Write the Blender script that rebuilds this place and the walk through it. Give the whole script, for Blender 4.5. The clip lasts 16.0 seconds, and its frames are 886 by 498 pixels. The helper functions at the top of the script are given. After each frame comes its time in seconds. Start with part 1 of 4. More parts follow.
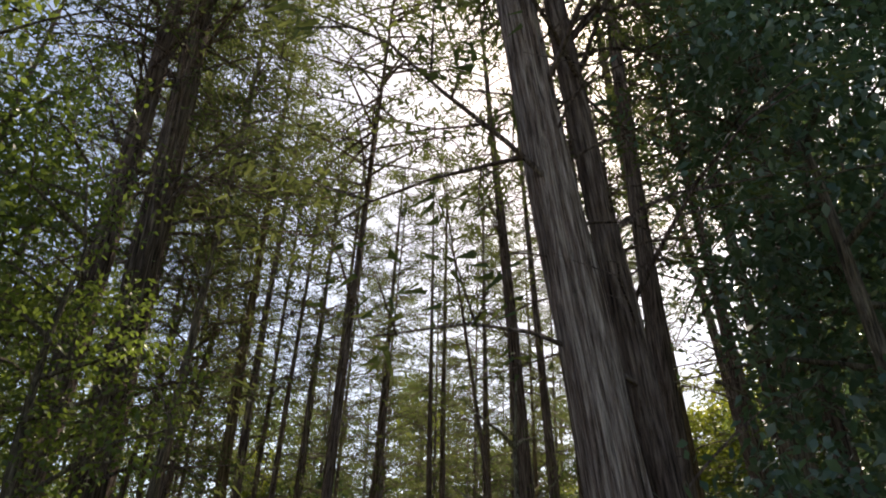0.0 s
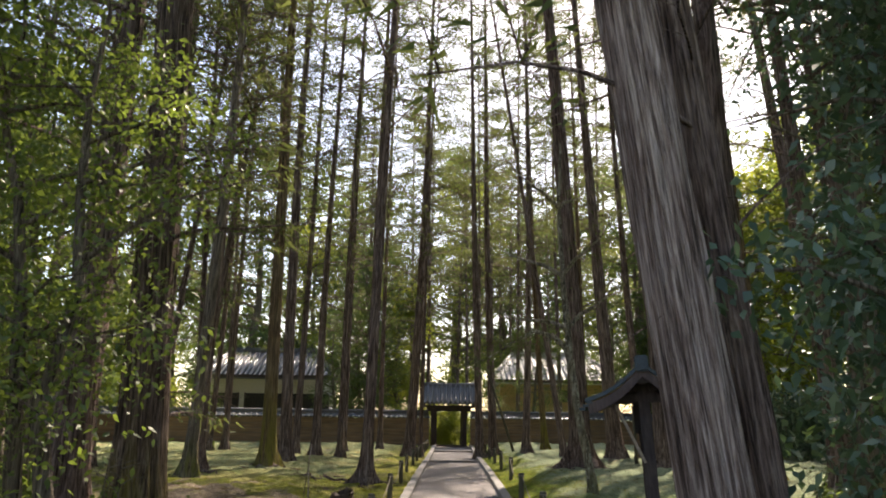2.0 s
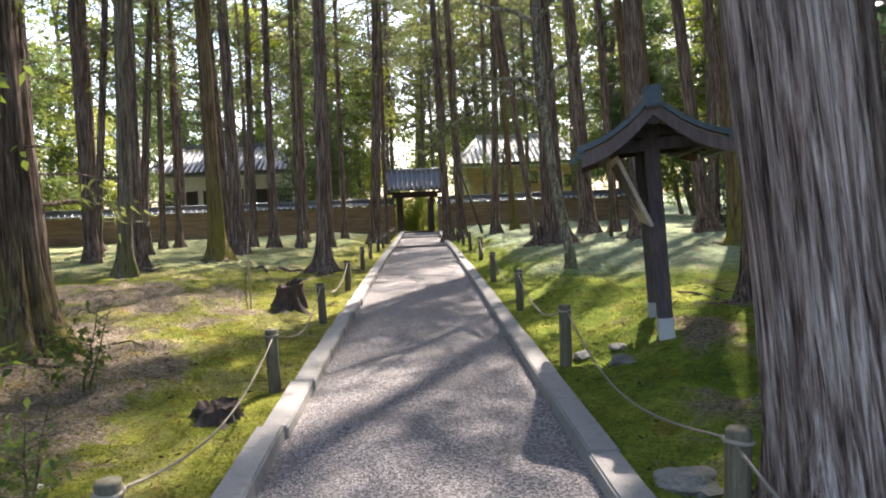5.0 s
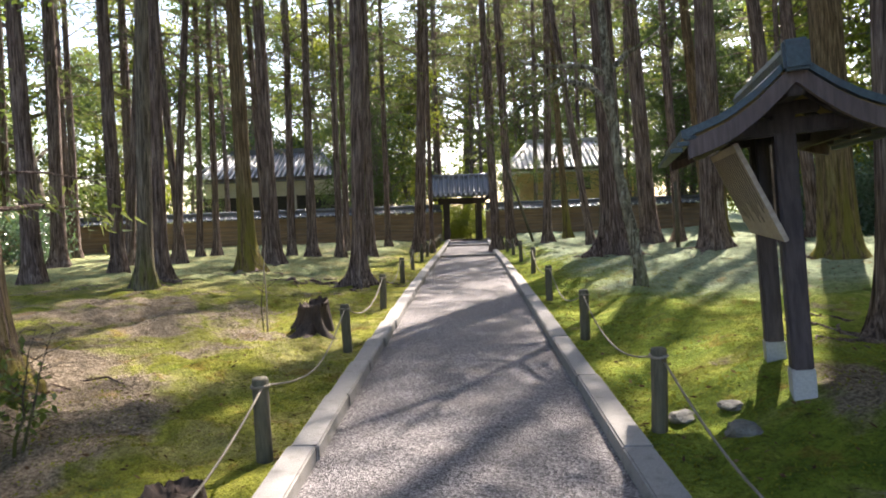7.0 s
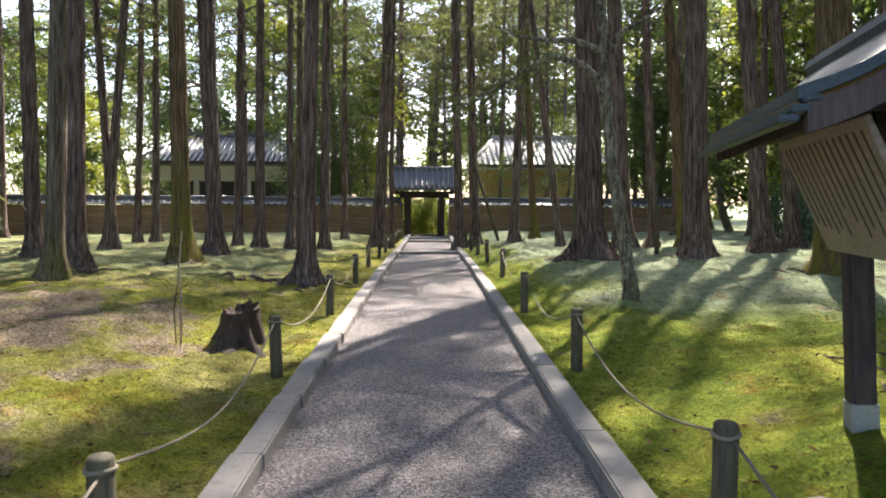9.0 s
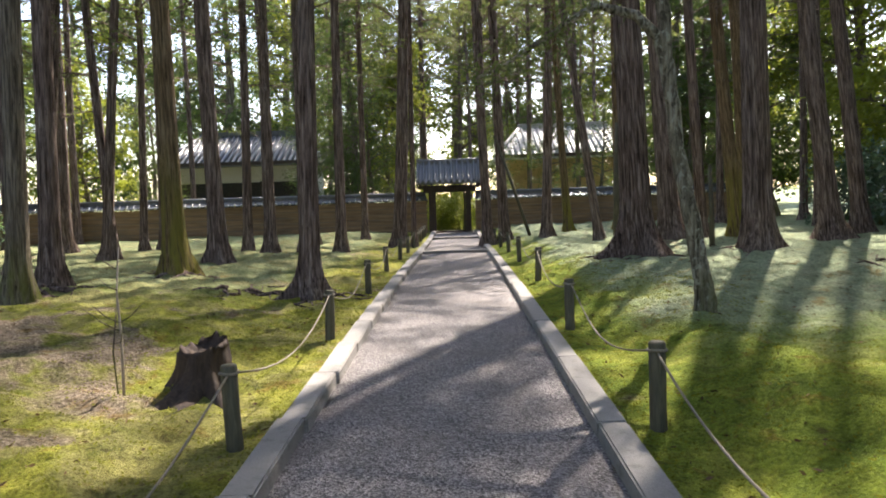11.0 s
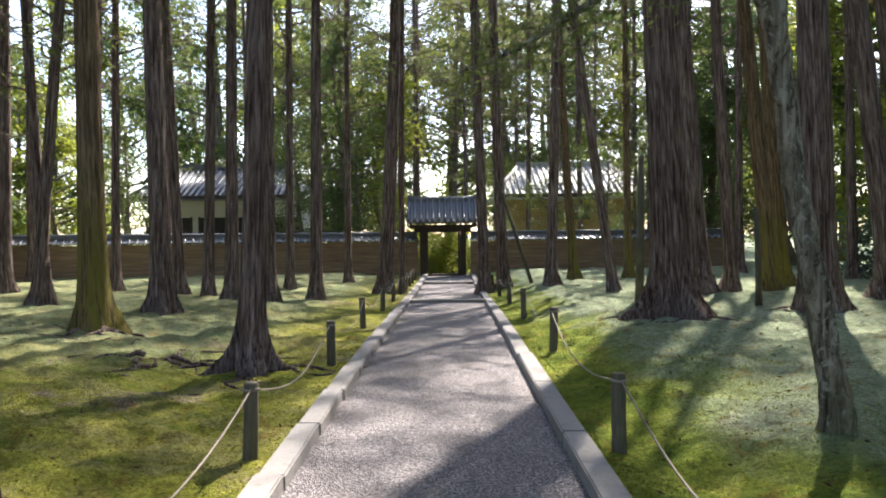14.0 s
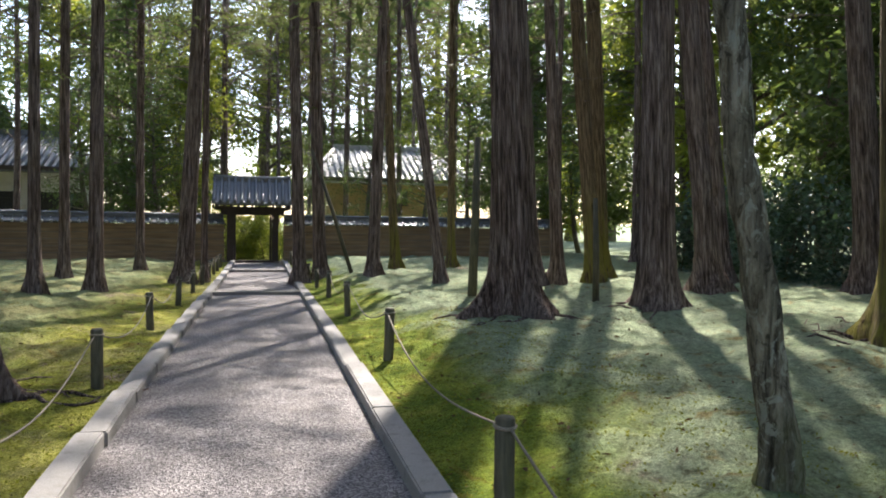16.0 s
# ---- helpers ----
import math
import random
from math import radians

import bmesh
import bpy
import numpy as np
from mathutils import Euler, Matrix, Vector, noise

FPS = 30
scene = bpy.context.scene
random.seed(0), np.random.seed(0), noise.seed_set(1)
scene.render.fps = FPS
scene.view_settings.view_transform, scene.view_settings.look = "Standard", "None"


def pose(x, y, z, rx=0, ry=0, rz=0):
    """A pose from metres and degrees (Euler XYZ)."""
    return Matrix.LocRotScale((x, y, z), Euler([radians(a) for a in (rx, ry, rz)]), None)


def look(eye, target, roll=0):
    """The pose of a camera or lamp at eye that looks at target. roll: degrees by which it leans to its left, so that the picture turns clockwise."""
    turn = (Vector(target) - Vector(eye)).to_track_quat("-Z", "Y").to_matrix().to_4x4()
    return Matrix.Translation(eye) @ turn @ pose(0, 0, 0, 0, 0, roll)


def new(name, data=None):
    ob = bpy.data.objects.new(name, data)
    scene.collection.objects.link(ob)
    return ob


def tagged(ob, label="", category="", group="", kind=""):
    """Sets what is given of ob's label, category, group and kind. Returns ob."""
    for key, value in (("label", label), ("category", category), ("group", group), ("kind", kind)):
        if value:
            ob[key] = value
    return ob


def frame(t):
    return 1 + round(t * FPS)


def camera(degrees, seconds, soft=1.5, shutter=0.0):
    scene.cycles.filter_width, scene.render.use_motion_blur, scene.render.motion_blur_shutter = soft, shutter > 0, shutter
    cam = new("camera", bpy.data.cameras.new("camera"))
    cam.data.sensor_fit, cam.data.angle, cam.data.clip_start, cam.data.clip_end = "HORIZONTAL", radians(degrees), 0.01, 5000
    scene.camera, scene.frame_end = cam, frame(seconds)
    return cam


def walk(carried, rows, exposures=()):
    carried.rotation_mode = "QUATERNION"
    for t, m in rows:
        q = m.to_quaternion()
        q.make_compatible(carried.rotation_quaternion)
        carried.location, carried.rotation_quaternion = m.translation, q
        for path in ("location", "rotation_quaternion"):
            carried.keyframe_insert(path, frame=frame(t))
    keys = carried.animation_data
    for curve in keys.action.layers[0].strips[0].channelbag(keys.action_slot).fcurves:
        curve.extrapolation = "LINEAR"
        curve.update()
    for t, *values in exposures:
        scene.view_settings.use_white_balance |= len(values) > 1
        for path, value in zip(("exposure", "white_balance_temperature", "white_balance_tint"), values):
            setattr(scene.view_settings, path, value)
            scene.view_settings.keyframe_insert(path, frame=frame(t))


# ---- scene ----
# the walk
PATH = [
    (0.0, (-0.103, -2.400, 1.960), (-0.035, -0.670, 2.963), 1.7),
    (0.5, (-0.119, -2.384, 1.945), (-0.110, -0.574, 2.796), 1.8),
    (1.0, (-0.132, -2.357, 1.915), (-0.156, -0.485, 2.619), 1.8),
    (1.5, (-0.145, -2.305, 1.875), (-0.177, -0.387, 2.440), 1.5),
    (2.0, (-0.125, -2.188, 1.818), (-0.152, -0.235, 2.249), 0.8),
    (2.5, (-0.067, -1.899, 1.773), (-0.076, 0.081, 2.060), -0.1),
    (3.0, (-0.075, -1.580, 1.710), (-0.066, 0.415, 1.848), -0.6),
    (3.5, (-0.076, -1.228, 1.657), (-0.015, 0.770, 1.633), -1.3),
    (4.0, (0.013, -0.878, 1.632), (0.105, 1.117, 1.527), -2.4),
    (4.2, (0.021, -0.719, 1.625), (0.118, 1.275, 1.512), -2.4),
    (6.3, (0.052, 0.968, 1.542), (-0.004, 2.961, 1.382), -2.0),
    (6.5, (0.054, 1.149, 1.572), (-0.010, 3.143, 1.421), -2.0),
    (7.0, (0.073, 1.531, 1.567), (-0.001, 3.526, 1.454), -2.2),
    (7.5, (0.133, 1.955, 1.606), (0.042, 3.952, 1.547), -2.2),
    (8.0, (0.071, 2.340, 1.578), (0.005, 4.338, 1.511), -1.3),
    (8.5, (-0.003, 2.761, 1.564), (0.005, 4.758, 1.459), 0.1),
    (8.7, (-0.004, 2.931, 1.539), (0.037, 4.927, 1.420), 0.5),
    (10.8, (0.108, 4.853, 1.558), (0.070, 6.848, 1.410), -2.0),
    (11.0, (0.105, 5.055, 1.540), (0.062, 7.049, 1.395), -1.8),
    (11.5, (0.063, 5.495, 1.580), (0.039, 7.492, 1.464), -0.7),
    (12.0, (0.069, 5.949, 1.555), (0.018, 7.948, 1.497), -0.9),
    (12.5, (0.094, 6.464, 1.571), (0.000, 8.462, 1.573), -1.5),
    (13.0, (0.058, 6.940, 1.599), (-0.014, 8.939, 1.603), -1.2),
    (13.5, (0.077, 7.361, 1.581), (0.023, 9.360, 1.557), -1.0),
    (14.0, (0.118, 7.755, 1.590), (0.095, 9.754, 1.552), -0.6),
    (14.5, (0.102, 8.144, 1.600), (0.127, 10.143, 1.553), -0.3),
    (15.0, (0.103, 8.539, 1.604), (0.220, 10.535, 1.552), 0.3),
    (15.5, (0.116, 8.993, 1.614), (0.389, 10.974, 1.556), 0.5),
    (16.0, (0.086, 9.413, 1.586), (0.571, 11.352, 1.510), 0.9),
]
cam = camera(62.7, 16.0, 1.9)
walk(cam, [(t, look(e, g, r)) for t, e, g, r in PATH], exposures=[(0.0, 0.55, 7500, 14), (1.5, 1.2, 7600, 15), (3.0, 1.75, 7500, 16), (3.5, 1.95, 7200, 16), (4.2, 2.2, 6800, 16), (6.5, 2.1, 6800, 16), (8.5, 2.03, 6800, 15), (11.0, 1.95, 6850, 15), (14.0, 1.9, 6550, 15), (15.5, 2.05, 6200, 13), (16.0, 1.8, 6500, 13)])

# ---- light ----
world = bpy.data.worlds.new("sky")
scene.world = world
world.use_nodes = True
SUN_AZ, SUN_EL = radians(22.7), radians(47.0)
sky = world.node_tree.nodes.new("ShaderNodeTexSky")
sky.sky_type, sky.sun_disc = "NISHITA", False
sky.sun_elevation, sky.sun_rotation = SUN_EL, SUN_AZ
sky.air_density, sky.dust_density = 1.0, 1.3
world.node_tree.links.new(sky.outputs[0], world.node_tree.nodes["Background"].inputs[0])
world.node_tree.nodes["Background"].inputs[1].default_value = 0.15
sun_dir = Vector((math.sin(SUN_AZ) * math.cos(SUN_EL), math.cos(SUN_AZ) * math.cos(SUN_EL), math.sin(SUN_EL)))
sun = new("sun", bpy.data.lights.new("sun", "SUN"))
sun.data.energy, sun.data.angle, sun.data.color = 4.8, radians(0.6), (1.0, 0.94, 0.84)
sun.matrix_world = look(sun_dir * 100, (0, 0, 0))


# ---- materials ----
def nodes_of(name):
    m = bpy.data.materials.new(name)
    m.use_nodes = True
    return m, m.node_tree, m.node_tree.nodes["Principled BSDF"]


def coords(nt, scale=(1, 1, 1), source="Object"):
    tc = nt.nodes.new("ShaderNodeTexCoord")
    mp = nt.nodes.new("ShaderNodeMapping")
    mp.inputs["Scale"].default_value = scale
    nt.links.new(tc.outputs[source], mp.inputs["Vector"])
    return mp.outputs[0]


def noise_tex(nt, vec, scale, detail=6, rough=0.6, distortion=0.0):
    n = nt.nodes.new("ShaderNodeTexNoise")
    n.inputs["Scale"].default_value, n.inputs["Detail"].default_value = scale, detail
    n.inputs["Roughness"].default_value, n.inputs["Distortion"].default_value = rough, distortion
    if vec is not None:
        nt.links.new(vec, n.inputs["Vector"])
    return n.outputs["Fac"]


def ramp(nt, fac, *stops):
    r = nt.nodes.new("ShaderNodeValToRGB")
    while len(r.color_ramp.elements) < len(stops):
        r.color_ramp.elements.new(0.5)
    for e, (p, c) in zip(r.color_ramp.elements, stops):
        e.position, e.color = p, (*c, 1)
    nt.links.new(fac, r.inputs[0])
    return r.outputs[0]


def mixed(nt, fac, a, b, blend="MIX"):
    n = nt.nodes.new("ShaderNodeMix")
    n.data_type, n.blend_type = "RGBA", blend
    for sock, v in ((n.inputs[0], fac), (n.inputs[6], a), (n.inputs[7], b)):
        if isinstance(v, (int, float)):
            sock.default_value = v
        elif isinstance(v, tuple):
            sock.default_value = (*v, 1)
        else:
            nt.links.new(v, sock)
    return n.outputs[2]


def sums(nt, op, a, b, clamp=False):
    n = nt.nodes.new("ShaderNodeMath")
    n.operation, n.use_clamp = op, clamp
    for sock, v in zip(n.inputs, (a, b)):
        if isinstance(v, (int, float)):
            sock.default_value = v
        else:
            nt.links.new(v, sock)
    return n.outputs[0]


def span(nt, v, lo, hi, to_lo=0.0, to_hi=1.0):
    n = nt.nodes.new("ShaderNodeMapRange")
    n.interpolation_type = "SMOOTHSTEP"
    nt.links.new(v, n.inputs[0])
    for i, q in zip((1, 2, 3, 4), (lo, hi, to_lo, to_hi)):
        n.inputs[i].default_value = q
    return n.outputs[0]


def bump(nt, bsdf, height, strength=0.5, distance=0.02, onto=None):
    b = nt.nodes.new("ShaderNodeBump")
    b.inputs["Strength"].default_value, b.inputs["Distance"].default_value = strength, distance
    nt.links.new(height, b.inputs["Height"])
    if onto is not None:
        nt.links.new(onto, b.inputs["Normal"])
    nt.links.new(b.outputs[0], bsdf.inputs["Normal"])
    return b.outputs[0]


def axes(nt):
    s = nt.nodes.new("ShaderNodeSeparateXYZ")
    nt.links.new(coords(nt), s.inputs[0])
    return s.outputs


def bark_material(name, dark, mid, light, algae=None, algae_top=2.5, streak=1.0, stops=(0.3, 0.5, 0.72), lichen=0.0):
    m, nt, b = nodes_of(name)
    v = coords(nt, (9 * streak, 9 * streak, 0.7))
    furrow = noise_tex(nt, v, 2.2, 8, 0.65, 0.3)
    big = noise_tex(nt, coords(nt), 0.9, 4)
    tone = ramp(nt, furrow, (stops[0], dark), (stops[1], mid), (stops[2], light))
    tone = mixed(nt, span(nt, big, 0.45, 0.8, 0, 0.6), tone, light)
    # thin peeling strips
    strip = noise_tex(nt, coords(nt, (24 * streak, 24 * streak, 1.5)), 1.6, 5, 0.7, 0.5)
    tone = mixed(nt, 1.0, tone, ramp(nt, strip, (0.36, (0.28, 0.25, 0.24)), (0.47, (0.9, 0.86, 0.84)), (0.62, (1.45, 1.4, 1.38))), "MULTIPLY")
    if lichen:
        spot = noise_tex(nt, coords(nt, (1, 1, 0.6)), 13, 6, 0.7, 0.8)
        tone = mixed(nt, span(nt, spot, 0.54, 0.60, 0, lichen), tone, (0.36, 0.36, 0.30))
        tone = mixed(nt, span(nt, spot, 0.46, 0.38, 0, lichen), tone, (0.035, 0.03, 0.02))
    if algae:
        z = axes(nt)[2]
        edge = sums(nt, "ADD", z, sums(nt, "MULTIPLY", big, 1.6))
        f = sums(nt, "MULTIPLY", span(nt, edge, algae_top, 0.6), span(nt, noise_tex(nt, v, 1.1, 5), 0.35, 0.6))
        tone = mixed(nt, f, tone, algae)
    nt.links.new(tone, b.inputs["Base Color"])
    b.inputs["Roughness"].default_value = 0.95
    b.inputs["Specular IOR Level"].default_value = 0.15
    n1 = bump(nt, b, furrow, 0.9, 0.06)
    bump(nt, b, strip, 0.9, 0.025, n1)
    return m


BARK = bark_material("cypress bark", (0.03, 0.019, 0.015), (0.135, 0.1, 0.088), (0.28, 0.232, 0.21), stops=(0.33, 0.5, 0.68))
BARK_GREY = bark_material("grey bark", (0.04, 0.034, 0.028), (0.14, 0.12, 0.095), (0.25, 0.225, 0.185), (0.12, 0.13, 0.03), 1.8)
BARK_MOSSY = bark_material("algae-covered bark", (0.04, 0.03, 0.018), (0.14, 0.10, 0.06), (0.24, 0.19, 0.12), (0.17, 0.155, 0.03), 3.8)
BARK_BIG = bark_material("weathered cedar bark", (0.045, 0.032, 0.026), (0.205, 0.155, 0.138), (0.41, 0.355, 0.33), streak=1.5, stops=(0.35, 0.47, 0.60))
BARK_FURROWED = bark_material("furrowed dark bark", (0.025, 0.017, 0.014), (0.115, 0.08, 0.068), (0.24, 0.195, 0.175), streak=1.3, stops=(0.36, 0.49, 0.64))
BARK_OLD = bark_material("old bark with a mossy foot", (0.025, 0.018, 0.014), (0.11, 0.08, 0.064), (0.23, 0.185, 0.16), (0.20, 0.17, 0.035), 2.3, 1.3, (0.36, 0.49, 0.64))
BARK_THIN = bark_material("mossy smooth bark", (0.06, 0.055, 0.04), (0.17, 0.155, 0.12), (0.32, 0.30, 0.245), (0.09, 0.10, 0.03), 1.4, 0.7, lichen=0.75)


def leaf_material(name, dark, mid, light, glow, share=0.4, rough=0.45, gloss=0.4):
    m, nt, b = nodes_of(name)
    g = nt.nodes.new("ShaderNodeNewGeometry")
    tone = ramp(nt, g.outputs["Random Per Island"], (0.05, dark), (0.55, mid), (0.97, light))
    nt.links.new(tone, b.inputs["Base Color"])
    b.inputs["Roughness"].default_value, b.inputs["Specular IOR Level"].default_value = rough, gloss
    t = nt.nodes.new("ShaderNodeBsdfTranslucent")
    nt.links.new(mixed(nt, 0.75, tone, glow), t.inputs[0])
    mx = nt.nodes.new("ShaderNodeMixShader")
    mx.inputs[0].default_value = share
    nt.links.new(b.outputs[0], mx.inputs[1])
    nt.links.new(t.outputs[0], mx.inputs[2])
    nt.links.new(mx.outputs[0], nt.nodes["Material Output"].inputs[0])
    return m


NEEDLE = leaf_material("cypress sprays", (0.03, 0.055, 0.022), (0.058, 0.088, 0.034), (0.11, 0.13, 0.05), (0.22, 0.25, 0.07), 0.45, 0.6, 0.2)
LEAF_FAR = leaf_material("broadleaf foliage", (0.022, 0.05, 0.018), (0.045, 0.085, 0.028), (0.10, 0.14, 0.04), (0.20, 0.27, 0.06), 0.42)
# brighter, yellower broadleaf tone: the sunlight is put into the leaf colour
LEAF_SUNLIT = leaf_material("foliage with sunlight painted in", (0.07, 0.12, 0.015), (0.12, 0.17, 0.025), (0.22, 0.25, 0.04), (0.42, 0.46, 0.06), 0.5)
LEAF_EVERGREEN = leaf_material("glossy evergreen leaves", (0.03, 0.07, 0.045), (0.065, 0.12, 0.085), (0.11, 0.18, 0.13), (0.16, 0.26, 0.08), 0.3, 0.3, 0.7)
LEAF_SAPLING = leaf_material("sapling leaves", (0.03, 0.06, 0.02), (0.06, 0.10, 0.03), (0.14, 0.19, 0.05), (0.28, 0.37, 0.055), 0.46, 0.4, 0.5)


def sums_vec(nt, v):
    n = nt.nodes.new("ShaderNodeVectorMath")
    n.inputs[1].default_value = (31.7, 12.3, 4.1)
    nt.links.new(v, n.inputs[0])
    return n.outputs[0]


def moss_material():
    m, nt, b = nodes_of("moss and bare soil")
    x, y, z = axes(nt)
    v = coords(nt)
    broad = noise_tex(nt, v, 0.55, 5, 0.55)
    patch = noise_tex(nt, v, 1.7, 6, 0.6, 0.4)
    fine = noise_tex(nt, v, 38, 6, 0.7)
    grit = noise_tex(nt, v, 140, 3, 0.7)
    green = ramp(nt, patch, (0.30, (0.12, 0.155, 0.022)), (0.5, (0.27, 0.28, 0.045)), (0.7, (0.43, 0.41, 0.09)))
    green = mixed(nt, span(nt, x, 0.8, 1.3, 0, 0.6), green, ramp(nt, patch, (0.30, (0.08, 0.15, 0.018)), (0.5, (0.16, 0.25, 0.03)), (0.7, (0.34, 0.37, 0.06))))
    pale = ramp(nt, patch, (0.3, (0.23, 0.29, 0.17)), (0.7, (0.36, 0.41, 0.27)))
    # pale hair-moss lawn away from the path
    px = span(nt, sums(nt, "ADD", x, sums(nt, "MULTIPLY", broad, 3.0)), 3.2, 4.0)
    py = span(nt, sums(nt, "ADD", y, sums(nt, "MULTIPLY", patch, 4.0)), 12.0, 15.0)
    tone = mixed(nt, sums(nt, "MULTIPLY", px, py), green, pale)
    far_left = sums(nt, "MULTIPLY", span(nt, x, -2.0, -3.5), span(nt, sums(nt, "ADD", y, sums(nt, "MULTIPLY", patch, 4.0)), 16.0, 20.0))
    tone = mixed(nt, sums(nt, "MULTIPLY", far_left, 0.7), tone, pale)
    soil = ramp(nt, fine, (0.3, (0.14, 0.105, 0.076)), (0.6, (0.32, 0.26, 0.195)), (0.8, (0.46, 0.395, 0.315)))
    lx = sums(nt, "MULTIPLY", span(nt, x, -1.7, -3.0), span(nt, y, 18.0, 11.0))
    rx = sums(nt, "MULTIPLY", span(nt, x, 1.2, 1.6), span(nt, y, 7.6, 6.0))
    bias = sums(nt, "ADD", sums(nt, "ADD", sums(nt, "MULTIPLY", lx, 0.135), sums(nt, "MULTIPLY", sums(nt, "MULTIPLY", lx, span(nt, y, 9.5, 7.0)), 0.09)), sums(nt, "MULTIPLY", rx, 0.05))
    bare = span(nt, sums(nt, "ADD", sums(nt, "ADD", sums(nt, "MULTIPLY", broad, 0.55), sums(nt, "MULTIPLY", patch, 0.45)), bias), 0.58, 0.66)
    dry = span(nt, noise_tex(nt, sums_vec(nt, v), 1.1, 6, 0.65, 0.6), 0.44, 0.62, 0, 0.65)
    tone = mixed(nt, sums(nt, "MULTIPLY", dry, span(nt, x, 1.0, -2.2)), tone, (0.30, 0.27, 0.125))
    tone = mixed(nt, bare, tone, soil)
    rust = noise_tex(nt, sums_vec(nt, v), 2.6, 6, 0.65, 0.5)
    tone = mixed(nt, span(nt, rust, 0.56, 0.68, 0, 0.6), tone, (0.23, 0.135, 0.03))
    mottle = noise_tex(nt, v, 7.5, 8, 0.7, 0.6)
    tone = mixed(nt, 1.0, tone, ramp(nt, mottle, (0.30, (0.55, 0.53, 0.48)), (0.48, (1.0, 1.0, 1.0)), (0.70, (1.35, 1.33, 1.25))), "MULTIPLY")
    tone = mixed(nt, span(nt, mottle, 0.40, 0.30, 0, 0.45), tone, (0.085, 0.055, 0.035))
    tone = mixed(nt, span(nt, grit, 0.64, 0.74, 0, 0.3), tone, (0.10, 0.065, 0.04))
    tone = mixed(nt, 1.0, tone, ramp(nt, fine, (0.3, (0.42, 0.42, 0.42)), (0.5, (0.95, 0.95, 0.95)), (0.7, (1.3, 1.3, 1.3))), "MULTIPLY")
    nt.links.new(tone, b.inputs["Base Color"])
    b.inputs["Roughness"].default_value, b.inputs["Specular IOR Level"].default_value = 0.95, 0.1
    n1 = bump(nt, b, patch, 0.6, 0.12)
    n2 = bump(nt, b, mottle, 1.0, 0.11, n1)
    n3 = bump(nt, b, noise_tex(nt, v, 17, 6, 0.65, 0.4), 1.0, 0.05, n2)
    bump(nt, b, fine, 0.9, 0.03, n3)
    return m


def stone_material(name, low, high, scale=14, grit=90, stain=(0.12, 0.11, 0.09), rough=0.85):
    m, nt, b = nodes_of(name)
    v = coords(nt)
    g = noise_tex(nt, v, grit, 4, 0.7)
    s = noise_tex(nt, v, scale, 6, 0.6)
    tone = ramp(nt, g, (0.3, low), (0.7, high))
    tone = mixed(nt, span(nt, s, 0.5, 0.72, 0, 0.55), tone, stain)
    oi = nt.nodes.new("ShaderNodeObjectInfo")
    tone = mixed(nt, 1.0, tone, ramp(nt, oi.outputs["Random"], (0, (0.82, 0.82, 0.82)), (1, (1.1, 1.08, 1.05))), "MULTIPLY")
    nt.links.new(tone, b.inputs["Base Color"])
    b.inputs["Roughness"].default_value = rough
    bump(nt, b, sums(nt, "ADD", g, s), 0.5, 0.012)
    return m


def gravel_material():
    m, nt, b = nodes_of("fine grey gravel")
    v = coords(nt)
    vo = nt.nodes.new("ShaderNodeTexVoronoi")
    vo.inputs["Scale"].default_value = 85
    nt.links.new(v, vo.inputs["Vector"])
    sp = nt.nodes.new("ShaderNodeSeparateColor")
    nt.links.new(vo.outputs["Color"], sp.inputs[0])
    big = noise_tex(nt, v, 1.3, 5)
    grains = ramp(nt, sp.outputs[0], (0.1, (0.075, 0.067, 0.07)), (0.5, (0.18, 0.163, 0.165)), (0.95, (0.38, 0.348, 0.342)))
    tone = mixed(nt, span(nt, big, 0.45, 0.7, 0, 0.45), grains, (0.175, 0.15, 0.138))
    nt.links.new(tone, b.inputs["Base Color"])
    b.inputs["Roughness"].default_value = 0.9
    n1 = bump(nt, b, noise_tex(nt, v, 5, 5), 0.4, 0.06)
    n2 = bump(nt, b, noise_tex(nt, v, 26, 5, 0.7), 0.7, 0.03, n1)
    bump(nt, b, vo.outputs["Distance"], 0.9, 0.014, n2)
    return m


def wood_material(name, dark, light, grain=(3, 3, 0.35), scale=12, rough=0.8):
    m, nt, b = nodes_of(name)
    g = noise_tex(nt, coords(nt, grain), scale, 7, 0.65, 0.5)
    s = noise_tex(nt, coords(nt), 3.0, 4)
    tone = mixed(nt, span(nt, s, 0.4, 0.7, 0, 0.4), ramp(nt, g, (0.3, dark), (0.7, light)), dark)
    nt.links.new(tone, b.inputs["Base Color"])
    b.inputs["Roughness"].default_value = rough
    bump(nt, b, g, 0.5, 0.008)
    return m


def clay_material():
    m, nt, b = nodes_of("old clay wall")
    v = coords(nt)
    band = noise_tex(nt, coords(nt, (0.6, 0.6, 9)), 1.2, 5, 0.6, 0.2)
    s = noise_tex(nt, v, 1.1, 6)
    tone = ramp(nt, band, (0.3, (0.15, 0.095, 0.058)), (0.55, (0.27, 0.18, 0.11)), (0.75, (0.37, 0.26, 0.165)))
    tone = mixed(nt, span(nt, s, 0.45, 0.7, 0, 0.5), tone, (0.17, 0.12, 0.085))
    nt.links.new(tone, b.inputs["Base Color"])
    b.inputs["Roughness"].default_value = 0.95
    bump(nt, b, sums(nt, "ADD", band, noise_tex(nt, v, 30, 4)), 0.6, 0.02)
    return m


